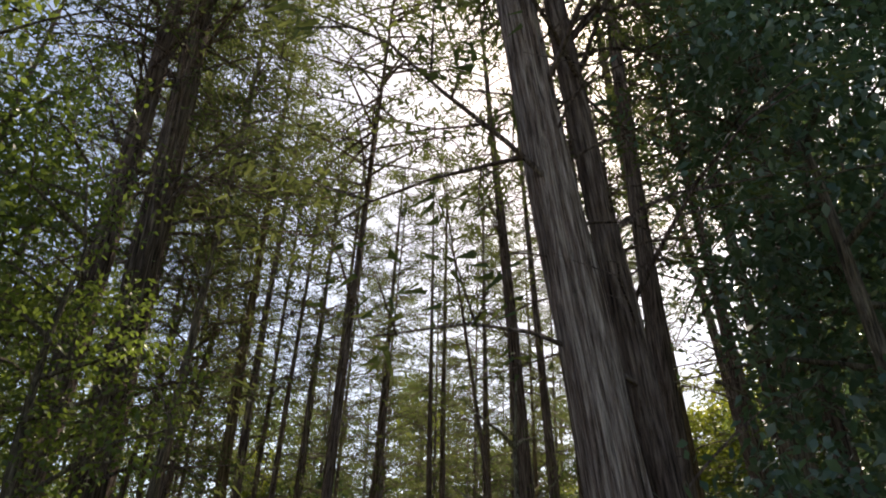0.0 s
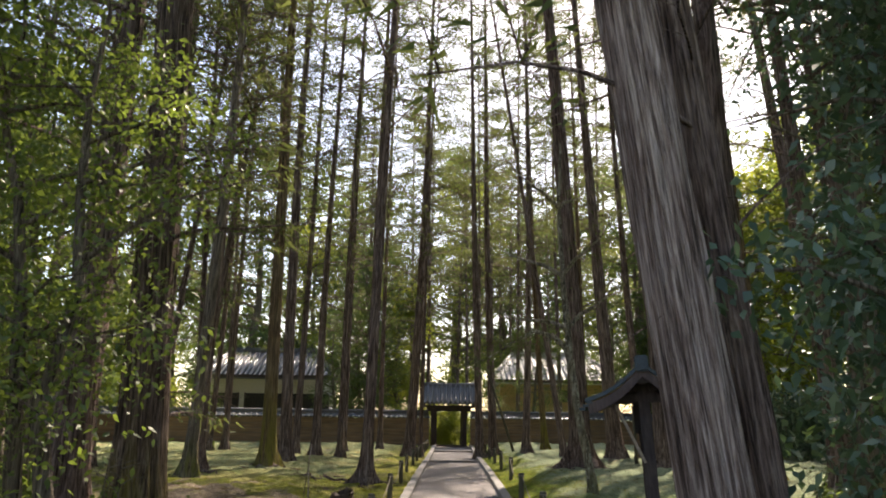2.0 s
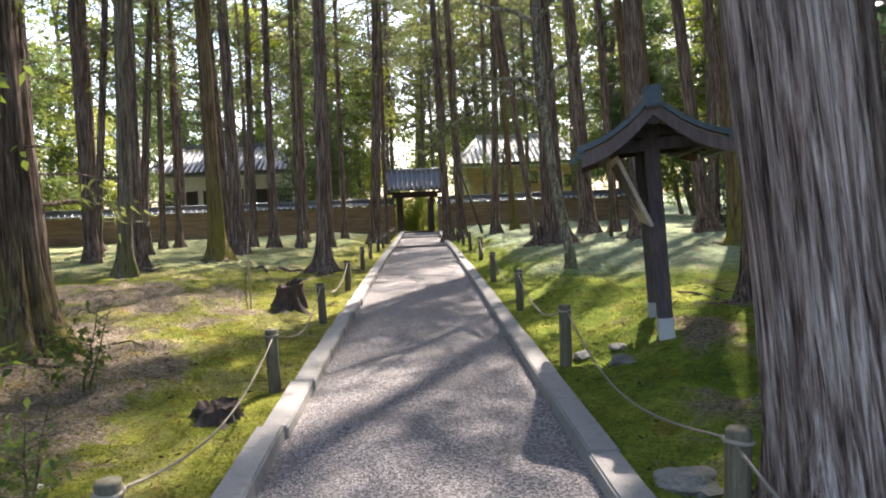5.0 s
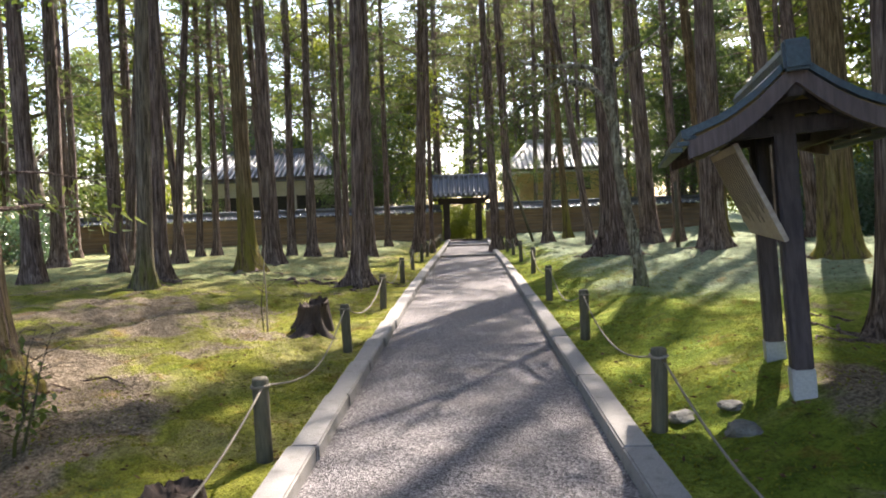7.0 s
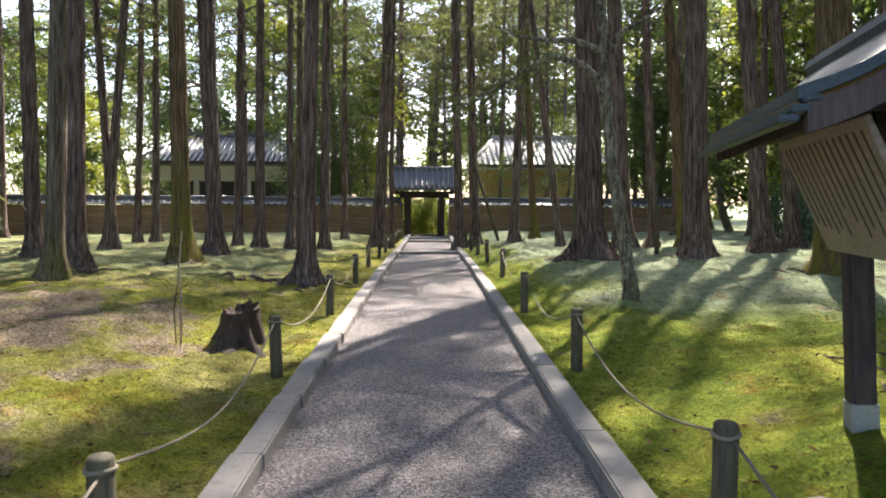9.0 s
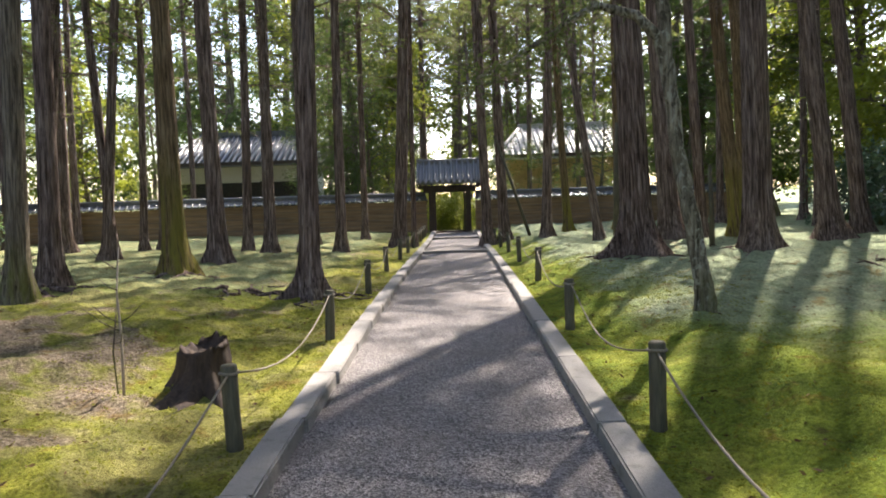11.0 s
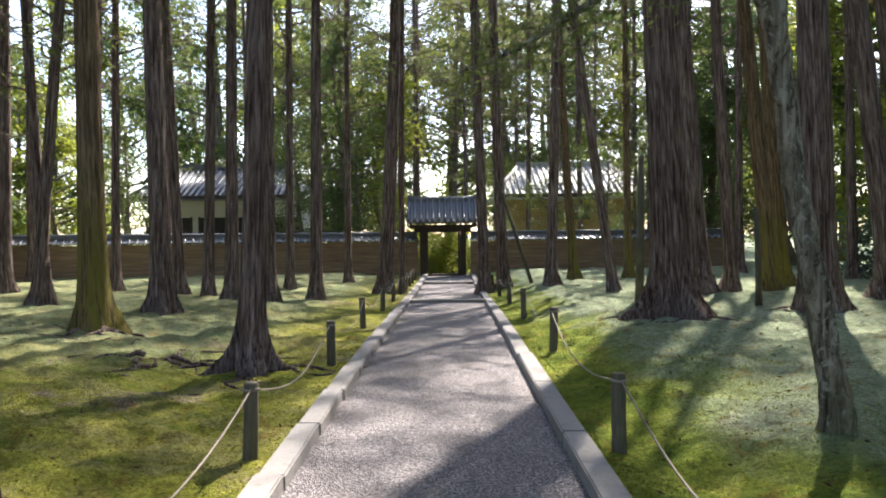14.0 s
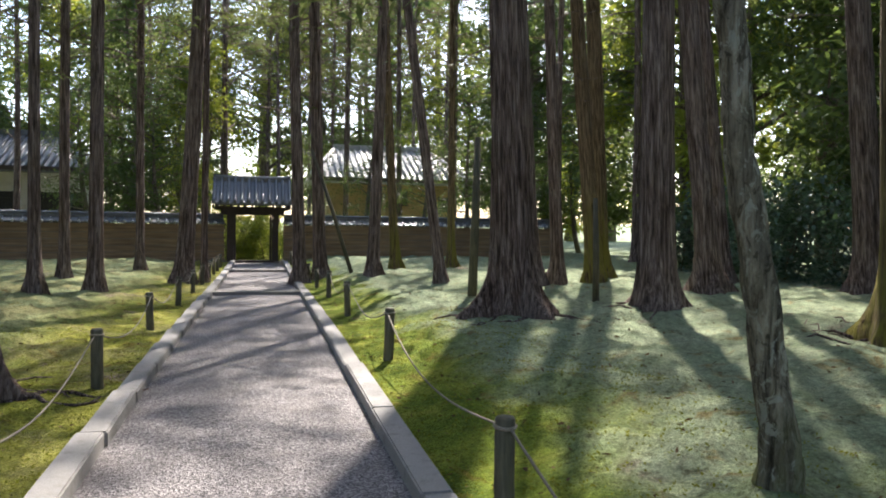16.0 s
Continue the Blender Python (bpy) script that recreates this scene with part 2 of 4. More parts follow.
MOSS = moss_material()
GRAVEL = gravel_material()
KERB = stone_material("concrete kerb", (0.20, 0.19, 0.183), (0.32, 0.305, 0.295), 9, 110, (0.135, 0.125, 0.112))
ROCK = stone_material("mossy rock", (0.10, 0.095, 0.08), (0.22, 0.21, 0.185), 5, 40, (0.09, 0.11, 0.03))
SILL = stone_material("dark stone sill", (0.13, 0.12, 0.11), (0.24, 0.225, 0.21))
TILE = stone_material("smoked roof tile", (0.07, 0.075, 0.085), (0.17, 0.175, 0.185), 12, 60, (0.05, 0.05, 0.05), 0.27)
TILE_PALE = stone_material("sun-bleached roof tile", (0.34, 0.34, 0.33), (0.50, 0.49, 0.47), 8, 40, (0.25, 0.24, 0.22), 0.45)
POST_WOOD = wood_material("weathered post", (0.036, 0.034, 0.022), (0.125, 0.108, 0.066))
DARK_WOOD = wood_material("dark old timber", (0.022, 0.016, 0.014), (0.075, 0.052, 0.043))
SIGN_WOOD = wood_material("sign timber", (0.028, 0.021, 0.023), (0.088, 0.067, 0.07))
# same timber in a lighter copy: skylight on the barge boards, as colour
BARGE_WOOD = wood_material("barge board with skylight painted in", (0.06, 0.042, 0.042), (0.15, 0.11, 0.105))
BOARD_WOOD = wood_material("grey notice board", (0.25, 0.2, 0.165), (0.44, 0.37, 0.31), (0.5, 3, 3))
SOFFIT = wood_material("ochre boards", (0.20, 0.13, 0.05), (0.34, 0.24, 0.10))
STUMP_WOOD = wood_material("rotten stump", (0.016, 0.011, 0.009), (0.075, 0.048, 0.035), (4, 4, 0.8), 6, 0.95)
TIN = stone_material("grey post sleeve", (0.30, 0.31, 0.32), (0.42, 0.43, 0.44), 7, 60, (0.20, 0.19, 0.17), 0.6)
COPPER = stone_material("verdigris copper", (0.018, 0.035, 0.05), (0.05, 0.085, 0.11), 8, 40, (0.035, 0.035, 0.05), 0.45)
ROPE = stone_material("hemp rope", (0.15, 0.125, 0.095), (0.30, 0.265, 0.21), 60, 300)
CLAY = clay_material()
PLASTER = stone_material("white plaster", (0.54, 0.52, 0.47), (0.68, 0.66, 0.60), 2, 30, (0.48, 0.45, 0.38))
OCHRE = stone_material("ochre plaster", (0.42, 0.28, 0.10), (0.55, 0.38, 0.16), 1.5, 30, (0.30, 0.21, 0.10))
# near-black tone standing for the shade inside openings; no room is built
SHADE = stone_material("painted shade of openings", (0.012, 0.011, 0.010), (0.03, 0.026, 0.022))
INK = stone_material("faded ink", (0.08, 0.065, 0.055), (0.14, 0.12, 0.10))


# ---- mesh helpers ----
def mesh_of(name, verts, faces, smooth=True):
    me = bpy.data.meshes.new(name)
    me.from_pydata([tuple(map(float, v)) for v in verts], [], [tuple(map(int, f)) for f in faces])
    if smooth:
        me.polygons.foreach_set("use_smooth", [True] * len(me.polygons))
    me.update()
    return me


def part(name, data, material, parent=None, label="", m=None):
    """Links a bmesh or mesh as one object under a thing."""
    if isinstance(data, bmesh.types.BMesh):
        me = bpy.data.meshes.new(name)
        data.to_mesh(me)
        data.free()
    else:
        me = data
    if material is not None and not me.materials:
        me.materials.append(material)
    ob = new(name, me)
    if parent is not None:
        ob.parent = parent
    if m is not None:
        ob.matrix_basis = m
    if label:
        tagged(ob, label)
    return ob


def thing(name, m, label, category, group="", kind=""):
    ob = new(name)
    ob.empty_display_size = 0.2
    ob.matrix_basis = m
    return tagged(ob, label, category, group, kind)


def box(sx, sy, sz, at=(0, 0, 0), bevel=0.0, m=None):
    bm = bmesh.new()
    bmesh.ops.create_cube(bm, size=1, matrix=Matrix.Translation(at) @ Matrix.Diagonal((sx, sy, sz, 1)))
    if bevel:
        bmesh.ops.bevel(bm, geom=bm.edges[:], offset=bevel, segments=2, affect="EDGES")
    if m is not None:
        bm.transform(m)
    return bm


def tube(points, radii, sides=6, cap=True):
    """Vertices and faces of a round, tapered tube along points."""
    pts = [Vector(p) for p in points]
    verts, faces = [], []
    for i, p in enumerate(pts):
        d = (pts[min(i + 1, len(pts) - 1)] - pts[max(i - 1, 0)]).normalized()
        u = d.orthogonal().normalized() if i == 0 else (u - d * u.dot(d)).normalized()
        w = d.cross(u)
        for k in range(sides):
            a = 2 * math.pi * k / sides
            verts.append(p + (u * math.cos(a) + w * math.sin(a)) * radii[i])
    for i in range(len(pts) - 1):
        for k in range(sides):
            a, b = i * sides + k, i * sides + (k + 1) % sides
            faces.append((a, b, b + sides, a + sides))
    if cap:
        faces.append(tuple(range(sides - 1, -1, -1)))
        faces.append(tuple(range(len(verts) - sides, len(verts))))
    return verts, faces


def join(pieces):
    verts, faces = [], []
    for v, f in pieces:
        o = len(verts)
        verts.extend(v)
        faces.extend(tuple(i + o for i in q) for q in f)
    return verts, faces


def blades(rng, centres, dirs, length, width, droop=0.15, flat=0.6):
    """One lozenge-shaped leaf at each centre, pointing along dirs, as a numpy mesh."""
    n = len(centres)
    d = dirs / (np.linalg.norm(dirs, axis=1, keepdims=True) + 1e-9)
    up = rng.normal(size=(n, 3)) * (1 - flat) + np.array([0, 0, 1.0]) * flat
    s = np.cross(d, up)
    s /= np.linalg.norm(s, axis=1, keepdims=True) + 1e-9
    ln = length * rng.uniform(0.65, 1.3, (n, 1))
    wd = width * rng.uniform(0.7, 1.25, (n, 1))
    tip = centres + d * ln
    tip[:, 2] -= droop * ln[:, 0]
    mid = centres + d * ln * 0.45
    v = np.stack([centres, mid + s * wd, tip, mid - s * wd], axis=1).reshape(-1, 3)
    f = np.arange(n * 4).reshape(n, 4)
    return v, f


def sprays(rng, centres, dirs, length, width, droop=0.25, flat=0.6):
    """One slender pointed spray at each centre, as a numpy mesh of triangles."""
    n = len(centres)
    d = dirs / (np.linalg.norm(dirs, axis=1, keepdims=True) + 1e-9)
    up = rng.normal(size=(n, 3)) * (1 - flat) + np.array([0, 0, 1.0]) * flat
    s = np.cross(d, up)
    s /= np.linalg.norm(s, axis=1, keepdims=True) + 1e-9
    ln = length * rng.uniform(0.55, 1.4, (n, 1))
    wd = width * rng.uniform(0.6, 1.3, (n, 1))
    tip = centres + d * ln
    tip[:, 2] -= droop * ln[:, 0]
    v = np.stack([centres - s * wd, centres + s * wd, tip], axis=1).reshape(-1, 3)
    return v, np.arange(n * 3).reshape(n, 3)


def numpy_mesh(name, v, f):
    me = bpy.data.meshes.new(name)
    me.vertices.add(len(v))
    me.vertices.foreach_set("co", np.ascontiguousarray(v, dtype=np.float32).ravel())
    me.loops.add(f.size)
    me.loops.foreach_set("vertex_index", np.ascontiguousarray(f, dtype=np.int32).ravel())
    me.polygons.add(len(f))
    me.polygons.foreach_set("loop_start", np.arange(0, f.size, f.shape[1], dtype=np.int32))
    me.update(calc_edges=True)
    return me


def smooth01(a):
    a = min(1.0, max(0.0, a))
    return a * a * (3 - 2 * a)


# ---- ground ----
def path_z(y):
    return -0.22 * smooth01((y - 15) / 20)


def ground_z(x, y):
    z = path_z(y)
    if x < 0:
        side = 0.03 + 0.22 * smooth01((-x - 1.5) / 3.2)
    else:
        side = 0.08 + 0.21 * smooth01((x - 1.3) / 1.3)
    fade = smooth01((abs(x) - 1.15) / 0.5)
    far = smooth01((math.hypot(x, y - 15) - 60) / 100)
    lumps = 0.09 * noise.noise(Vector((x * 0.45, y * 0.45, 3.1))) + 0.04 * noise.noise(Vector((x * 1.6, y * 1.6, 7.7)))
    lumps += 0.075 * noise.noise(Vector((x * 2.9, y * 2.9, 4.4))) * smooth01((abs(x) - 1.2) / 0.5)
    lumps += 0.045 * noise.noise(Vector((x * 5.5, y * 5.5, 1.3))) + 0.018 * noise.noise(Vector((x * 11.0, y * 11.0, 2.7)))
    side += 0.13 * math.exp(-((x - 2.15) ** 2 + (y - 6.5) ** 2) / 0.45)
    return z + side + lumps * (0.25 + 0.75 * fade) * (1 - far)


def axis_steps(bands):
    out = []
    for a, b, step in bands:
        n = max(1, round((b - a) / step))
        out += [a + (b - a) * i / n for i in range(n)]
    return out + [bands[-1][1]]


def build_ground():
    xs = axis_steps([(-600, -100, 100), (-100, -30, 10), (-30, -12, 0.9), (-12, -6, 0.3), (-6, -1.12, 0.09), (-1.12, -1.0, 0.06), (-1.0, 1.0, 1.0),
                     (1.0, 1.12, 0.06), (1.12, 6, 0.09), (6, 12, 0.3), (12, 30, 0.9), (30, 100, 10), (100, 600, 100)])
    ys = axis_steps([(-600, -60, 90), (-60, -6, 6), (-6, -1, 0.5), (-1, 24, 0.1), (24, 42, 0.3), (42, 70, 2), (70, 150, 20), (150, 800, 130)])
    verts = []
    for y in ys:
        for x in xs:
            z = ground_z(x, y)
            if abs(x) < 1.1:
                z = min(z, path_z(y) - 0.06) if -10 < y < 41 else z - 0.1
            verts.append((x, y, z))
    n = len(xs)
    faces = [(j * n + i, j * n + i + 1, (j + 1) * n + i + 1, (j + 1) * n + i) for j in range(len(ys) - 1) for i in range(n - 1)]
    ob = part("ground", mesh_of("ground", verts, faces), MOSS)
    tagged(ob, "uneven forest floor of green moss with bare brown soil", "ground", kind="structure")


build_ground()


def build_path():
    xs = axis_steps([(-0.99, 0.99, 0.11)])
    ys = axis_steps([(-12, -1, 0.5), (-1, 20, 0.12), (20, 41.5, 0.5)])
    verts = []
    for y in ys:
        for x in xs:
            z = path_z(y) + 0.02 * (1 - (x / 0.99) ** 2) + 0.008 * noise.noise(Vector((x * 3, y * 3, 0)))
            verts.append((x, y, z))
    n = len(xs)
    faces = [(j * n + i, j * n + i + 1, (j + 1) * n + i + 1, (j + 1) * n + i) for j in range(len(ys) - 1) for i in range(n - 1)]
    ob = part("path", mesh_of("path", verts, faces), GRAVEL)
    tagged(ob, "straight footpath of fine grey gravel", "path", kind="structure")


build_path()


# ---- gate and wall ----
GATE_Y, GATE_Z = 40.0, -0.24


def roof_slope(width, run, rise, sag, thick, n=6):
    """A sagging roof plane from the eave (y=0, z=0) up to the ridge (y=run, z=rise)."""
    verts = []
    for side in (0, thick):
        for i in range(n + 1):
            s = i / n
            z = rise * s - sag * math.sin(math.pi * s) + side
            verts += [(-width / 2, run * s, z), (width / 2, run * s, z)]
    k = 2 * (n + 1)
    faces = []
    for i in range(n):
        a = 2 * i
        faces += [(a, a + 2, a + 3, a + 1), (k + a, k + a + 1, k + a + 3, k + a + 2), (a, k + a, k + a + 2, a + 2), (a + 1, a + 3, k + a + 3, k + a + 1)]
    faces += [(0, 1, k + 1, k), (k - 2, 2 * k - 2, 2 * k - 1, k - 1)]
    return verts, faces


def tile_row(run, rise, sag, radius):
    pts = [(0, run * i / 6, rise * i / 6 - sag * math.sin(math.pi * i / 6)) for i in range(7)]
    v, f = tube(pts, [radius] * 7, 8)
    return mesh_of("tile_row", v, f)


def build_gate():
    g = thing("gate", pose(-0.27, GATE_Y, GATE_Z), "small roofed timber gate with dark grey tiles, standing open", "gate")
    for x in (-0.86, 0.90):
        part("post", box(0.26, 0.26, 2.14, (x, 0, 1.07), 0.015), DARK_WOOD, g)
        part("jamb", box(0.08, 0.12, 1.96, (x * 0.80, -0.02, 0.98), 0.008), DARK_WOOD, g)
        part("post_base", box(0.36, 0.36, 0.12, (x, 0, 0.04), 0.02), SILL, g)
    part("lintel", box(2.5, 0.2, 0.2, (0.02, 0, 2.06), 0.012), DARK_WOOD, g)
    part("sill", box(1.75, 0.3, 0.14, (0.02, -0.05, 0.05), 0.015), DARK_WOOD, g)
    for y in (-0.45, 0.45):
        part("eave_beam", box(2.9, 0.12, 0.13, (0.0, y, 2.22), 0.01), DARK_WOOD, g)
    for i in range(11):
        part("rafter", box(0.07, 1.9, 0.07, (-1.35 + 0.27 * i, 0, 2.31), 0.006), DARK_WOOD, g)
    W, run, rise, sag = 3.05, 1.05, 1.0, 0.10
    row = tile_row(run, rise, sag, 0.072)
    row.materials.append(TILE)
    for s in (1, -1):
        flip = pose(0, -run * s, 2.36, 0, 0, 0 if s == 1 else 180)
        part("roof_slope", mesh_of("roof_slope", *roof_slope(W, run, rise, sag, 0.07), smooth=False), TILE, g, m=flip)
        for i in range(12):
            part("roof_rib", row, TILE, g, m=flip @ pose(-1.45 + 0.2636 * i, -0.02, 0.09))
    part("ridge", mesh_of("ridge", *tube([(-1.5, 0, 3.47), (-0.8, 0, 3.44), (0, 0, 3.43), (0.8, 0, 3.44), (1.5, 0, 3.47)], [0.11] * 5, 10)), TILE, g)
    part("ridge_base", box(2.94, 0.24, 0.14, (0, 0, 3.35), 0.02), TILE, g)
    for x in (-1.46, 1.46):
        part("ridge_end", box(0.12, 0.26, 0.34, (x, 0, 3.45), 0.05), TILE, g)
        for s in (1, -1):
            part("verge_board", mesh_of("verge", *roof_slope(0.06, run, rise, sag, 0.16), smooth=False), DARK_WOOD, g,
                 m=pose(x, -run * s, 2.18, 0, 0, 0 if s == 1 else 180))
    return g


build_gate()


def build_wall(name, a, b, height=1.62):
    ax, ay = a
    bx, by = b
    length = math.hypot(bx - ax, by - ay)
    turn = math.degrees(math.atan2(by - ay, bx - ax))
    base = -0.30
    w = thing(name, pose(ax, ay, base, 0, 0, turn), "long clay garden wall capped with grey tiles", "wall", kind="structure")
    n = max(6, int(length * 2))
    verts, faces = [], []
    rows = [0.0, 0.30, 0.31, 0.6, 0.9, 1.2, height]
    for j, z in enumerate(rows):
        depth = (0.36 if j < 2 else 0.27) - 0.03 * z
        for s in (-1, 1):
            for i in range(n + 1):
                x = length * i / n
                wob = 0.012 * noise.noise(Vector((x * 0.7 + ax, z * 2.0, 4.0 * s)))
                verts.append((x, s * (depth + wob), z))
    k = n + 1
    for j in range(len(rows) - 1):
        for s in (0, 1):
            o, p = (2 * j + s) * k, (2 * j + 2 + s) * k
            for i in range(n):
                q = (o + i, o + i + 1, p + i + 1, p + i)
                faces.append(q if s == 0 else q[::-1])
    for i in (0, n):
        for j in range(len(rows) - 1):
            faces.append(((2 * j) * k + i, (2 * j + 1) * k + i, (2 * j + 3) * k + i, (2 * j + 2) * k + i))
    part("wall_body", mesh_of("wall_body", verts, faces, False), CLAY, w)
    for z in (0.55, 0.80, 1.05, 1.30):
        for s in (-1, 1):
            part("wall_groove", box(length, 0.02, 0.016, (length / 2, s * (0.272 - 0.03 * z), z)), SILL, w)
    part("wall_footing", box(length + 0.02, 0.86, 0.34, (length / 2, 0, 0.05), 0.03), ROCK, w)
    part("wall_cap", box(length, 0.30, 0.10, (length / 2, 0, height + 0.28), 0.02), TILE, w, "grey tiled coping")
    for s in (1, -1):
        part("cap_slope", mesh_of("cap_slope", *roof_slope(length, 0.48, 0.22, 0.02, 0.05, 3), smooth=False), TILE, w,
             m=pose(length / 2, -0.48 * s, height + 0.02, 0, 0, 0 if s == 1 else 180))
    part("cap_ridge", mesh_of("cap_ridge", *tube([(0, 0, height + 0.37), (length, 0, height + 0.37)], [0.075] * 2, 10)), TILE, w)
    row = tile_row(0.5, 0.22, 0.02, 0.045)
    row.materials.append(TILE)
    disc = mesh_of("end_tile", *tube([(0, -0.035, 0), (0, 0.0, 0)], [0.06, 0.06], 10))
    disc.materials.append(TILE_PALE)
    count = int(length / 0.30)
    for i in range(count):
        x = 0.15 + 0.30 * i
        part("roof_rib", row, TILE, w, m=pose(x, -0.5, height + 0.075))
        part("end_tile", disc, TILE_PALE, w, m=pose(x, -0.5, height + 0.075))
    return w


build_wall("wall_west", (-26.0, 33.4), (-1.42, 40.0))
build_wall("wall_east", (0.98, 40.0), (13.2, 40.6))

for y, z in ((26.0, 0.035), (34.4, 0.04)):
    st = part("stone_step", box(2.0, 0.34, 0.12, (0, y + 0.17, path_z(y) + z - 0.01), 0.02), SILL)
    tagged(st, "low dark stone edging laid across the gravel path", "step", "steps across the path")


# ---- buildings beyond the wall ----
def build_hall(name, x0, x1, y, depth, eave, ridge, wall_mat, tile_mat, label, openings, hip):
    b = thing(name, pose((x0 + x1) / 2, y, 0), label, "building")
    w = x1 - x0
    part("wall", box(w - 1.6, depth - 1.6, eave + 0.5, (0, depth / 2, eave / 2), 0.02), wall_mat, b)
    rise, cy = ridge - eave, depth / 2
    # hipped roof: eaves all round, a shorter ridge
    ew, ed, rw = w / 2, cy + 0.4, max(0.8, w / 2 - hip)
    rv = [(-ew, -ed, 0), (ew, -ed, 0), (ew, ed, 0), (-ew, ed, 0), (-rw, 0, rise), (rw, 0, rise)]
    rv += [(x, y, z - 0.2) for x, y, z in rv[:4]]
    rf = [(0, 1, 5, 4), (2, 3, 4, 5), (1, 2, 5), (3, 0, 4), (0, 6, 7, 1), (1, 7, 8, 2), (2, 8, 9, 3), (3, 9, 6, 0), (9, 8, 7, 6)]
    part("roof", mesh_of("roof", rv, rf, False), tile_mat, b, m=pose(0, cy, eave))
    for i in range(int(w / 0.36)):
        x = -ew + 0.2 + 0.36 * i
        s = min(1.0, (ew - abs(x)) / (ew - rw))
        v, f = tube([(x, cy - ed, eave + 0.03), (x, cy - ed * (1 - s), eave + rise * s + 0.03)], [0.085, 0.085], 8)
        part("roof_rib", mesh_of("roof_rib", v, f), tile_mat, b)
    for sx in (-1, 1):
        part("hip_rib", mesh_of("hip_rib", *tube([(sx * ew, cy - ed, eave + 0.05), (sx * rw, cy, eave + rise + 0.05)], [0.14, 0.14], 8)), tile_mat, b)
    part("ridge", box(2 * rw + 0.3, 0.4, 0.36, (0, cy, ridge + 0.12), 0.06), tile_mat, b)
    part("eave_board", box(w - 0.1, 0.12, 0.22, (0, -0.36, eave - 0.02), 0.02), DARK_WOOD, b)
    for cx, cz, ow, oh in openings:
        # dark panel on the solid wall: the opening's shade is its colour
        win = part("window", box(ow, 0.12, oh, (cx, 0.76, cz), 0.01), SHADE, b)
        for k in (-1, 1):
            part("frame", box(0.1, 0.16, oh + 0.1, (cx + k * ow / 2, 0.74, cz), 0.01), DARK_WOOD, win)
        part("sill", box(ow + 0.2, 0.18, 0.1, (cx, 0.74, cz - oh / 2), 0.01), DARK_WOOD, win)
    return b


build_hall("temple_building", -19.0, -8.6, 51.0, 7.0, 4.0, 6.0, PLASTER, TILE, "white-plastered temple building with a grey tiled roof behind the wall",
           [(-3.2, 1.65, 2.7, 2.3), (0.0, 1.65, 2.7, 2.3), (3.4, 1.65, 2.7, 2.3)], 2.0)
build_hall("storehouse", 2.6, 12.2, 51.0, 8.0, 3.9, 5.95, OCHRE, TILE_PALE, "ochre-plastered building with a pale tiled roof behind the wall",
           [(0.6, 2.9, 0.8, 0.8), (3.4, 2.6, 0.8, 0.8)], 1.9)


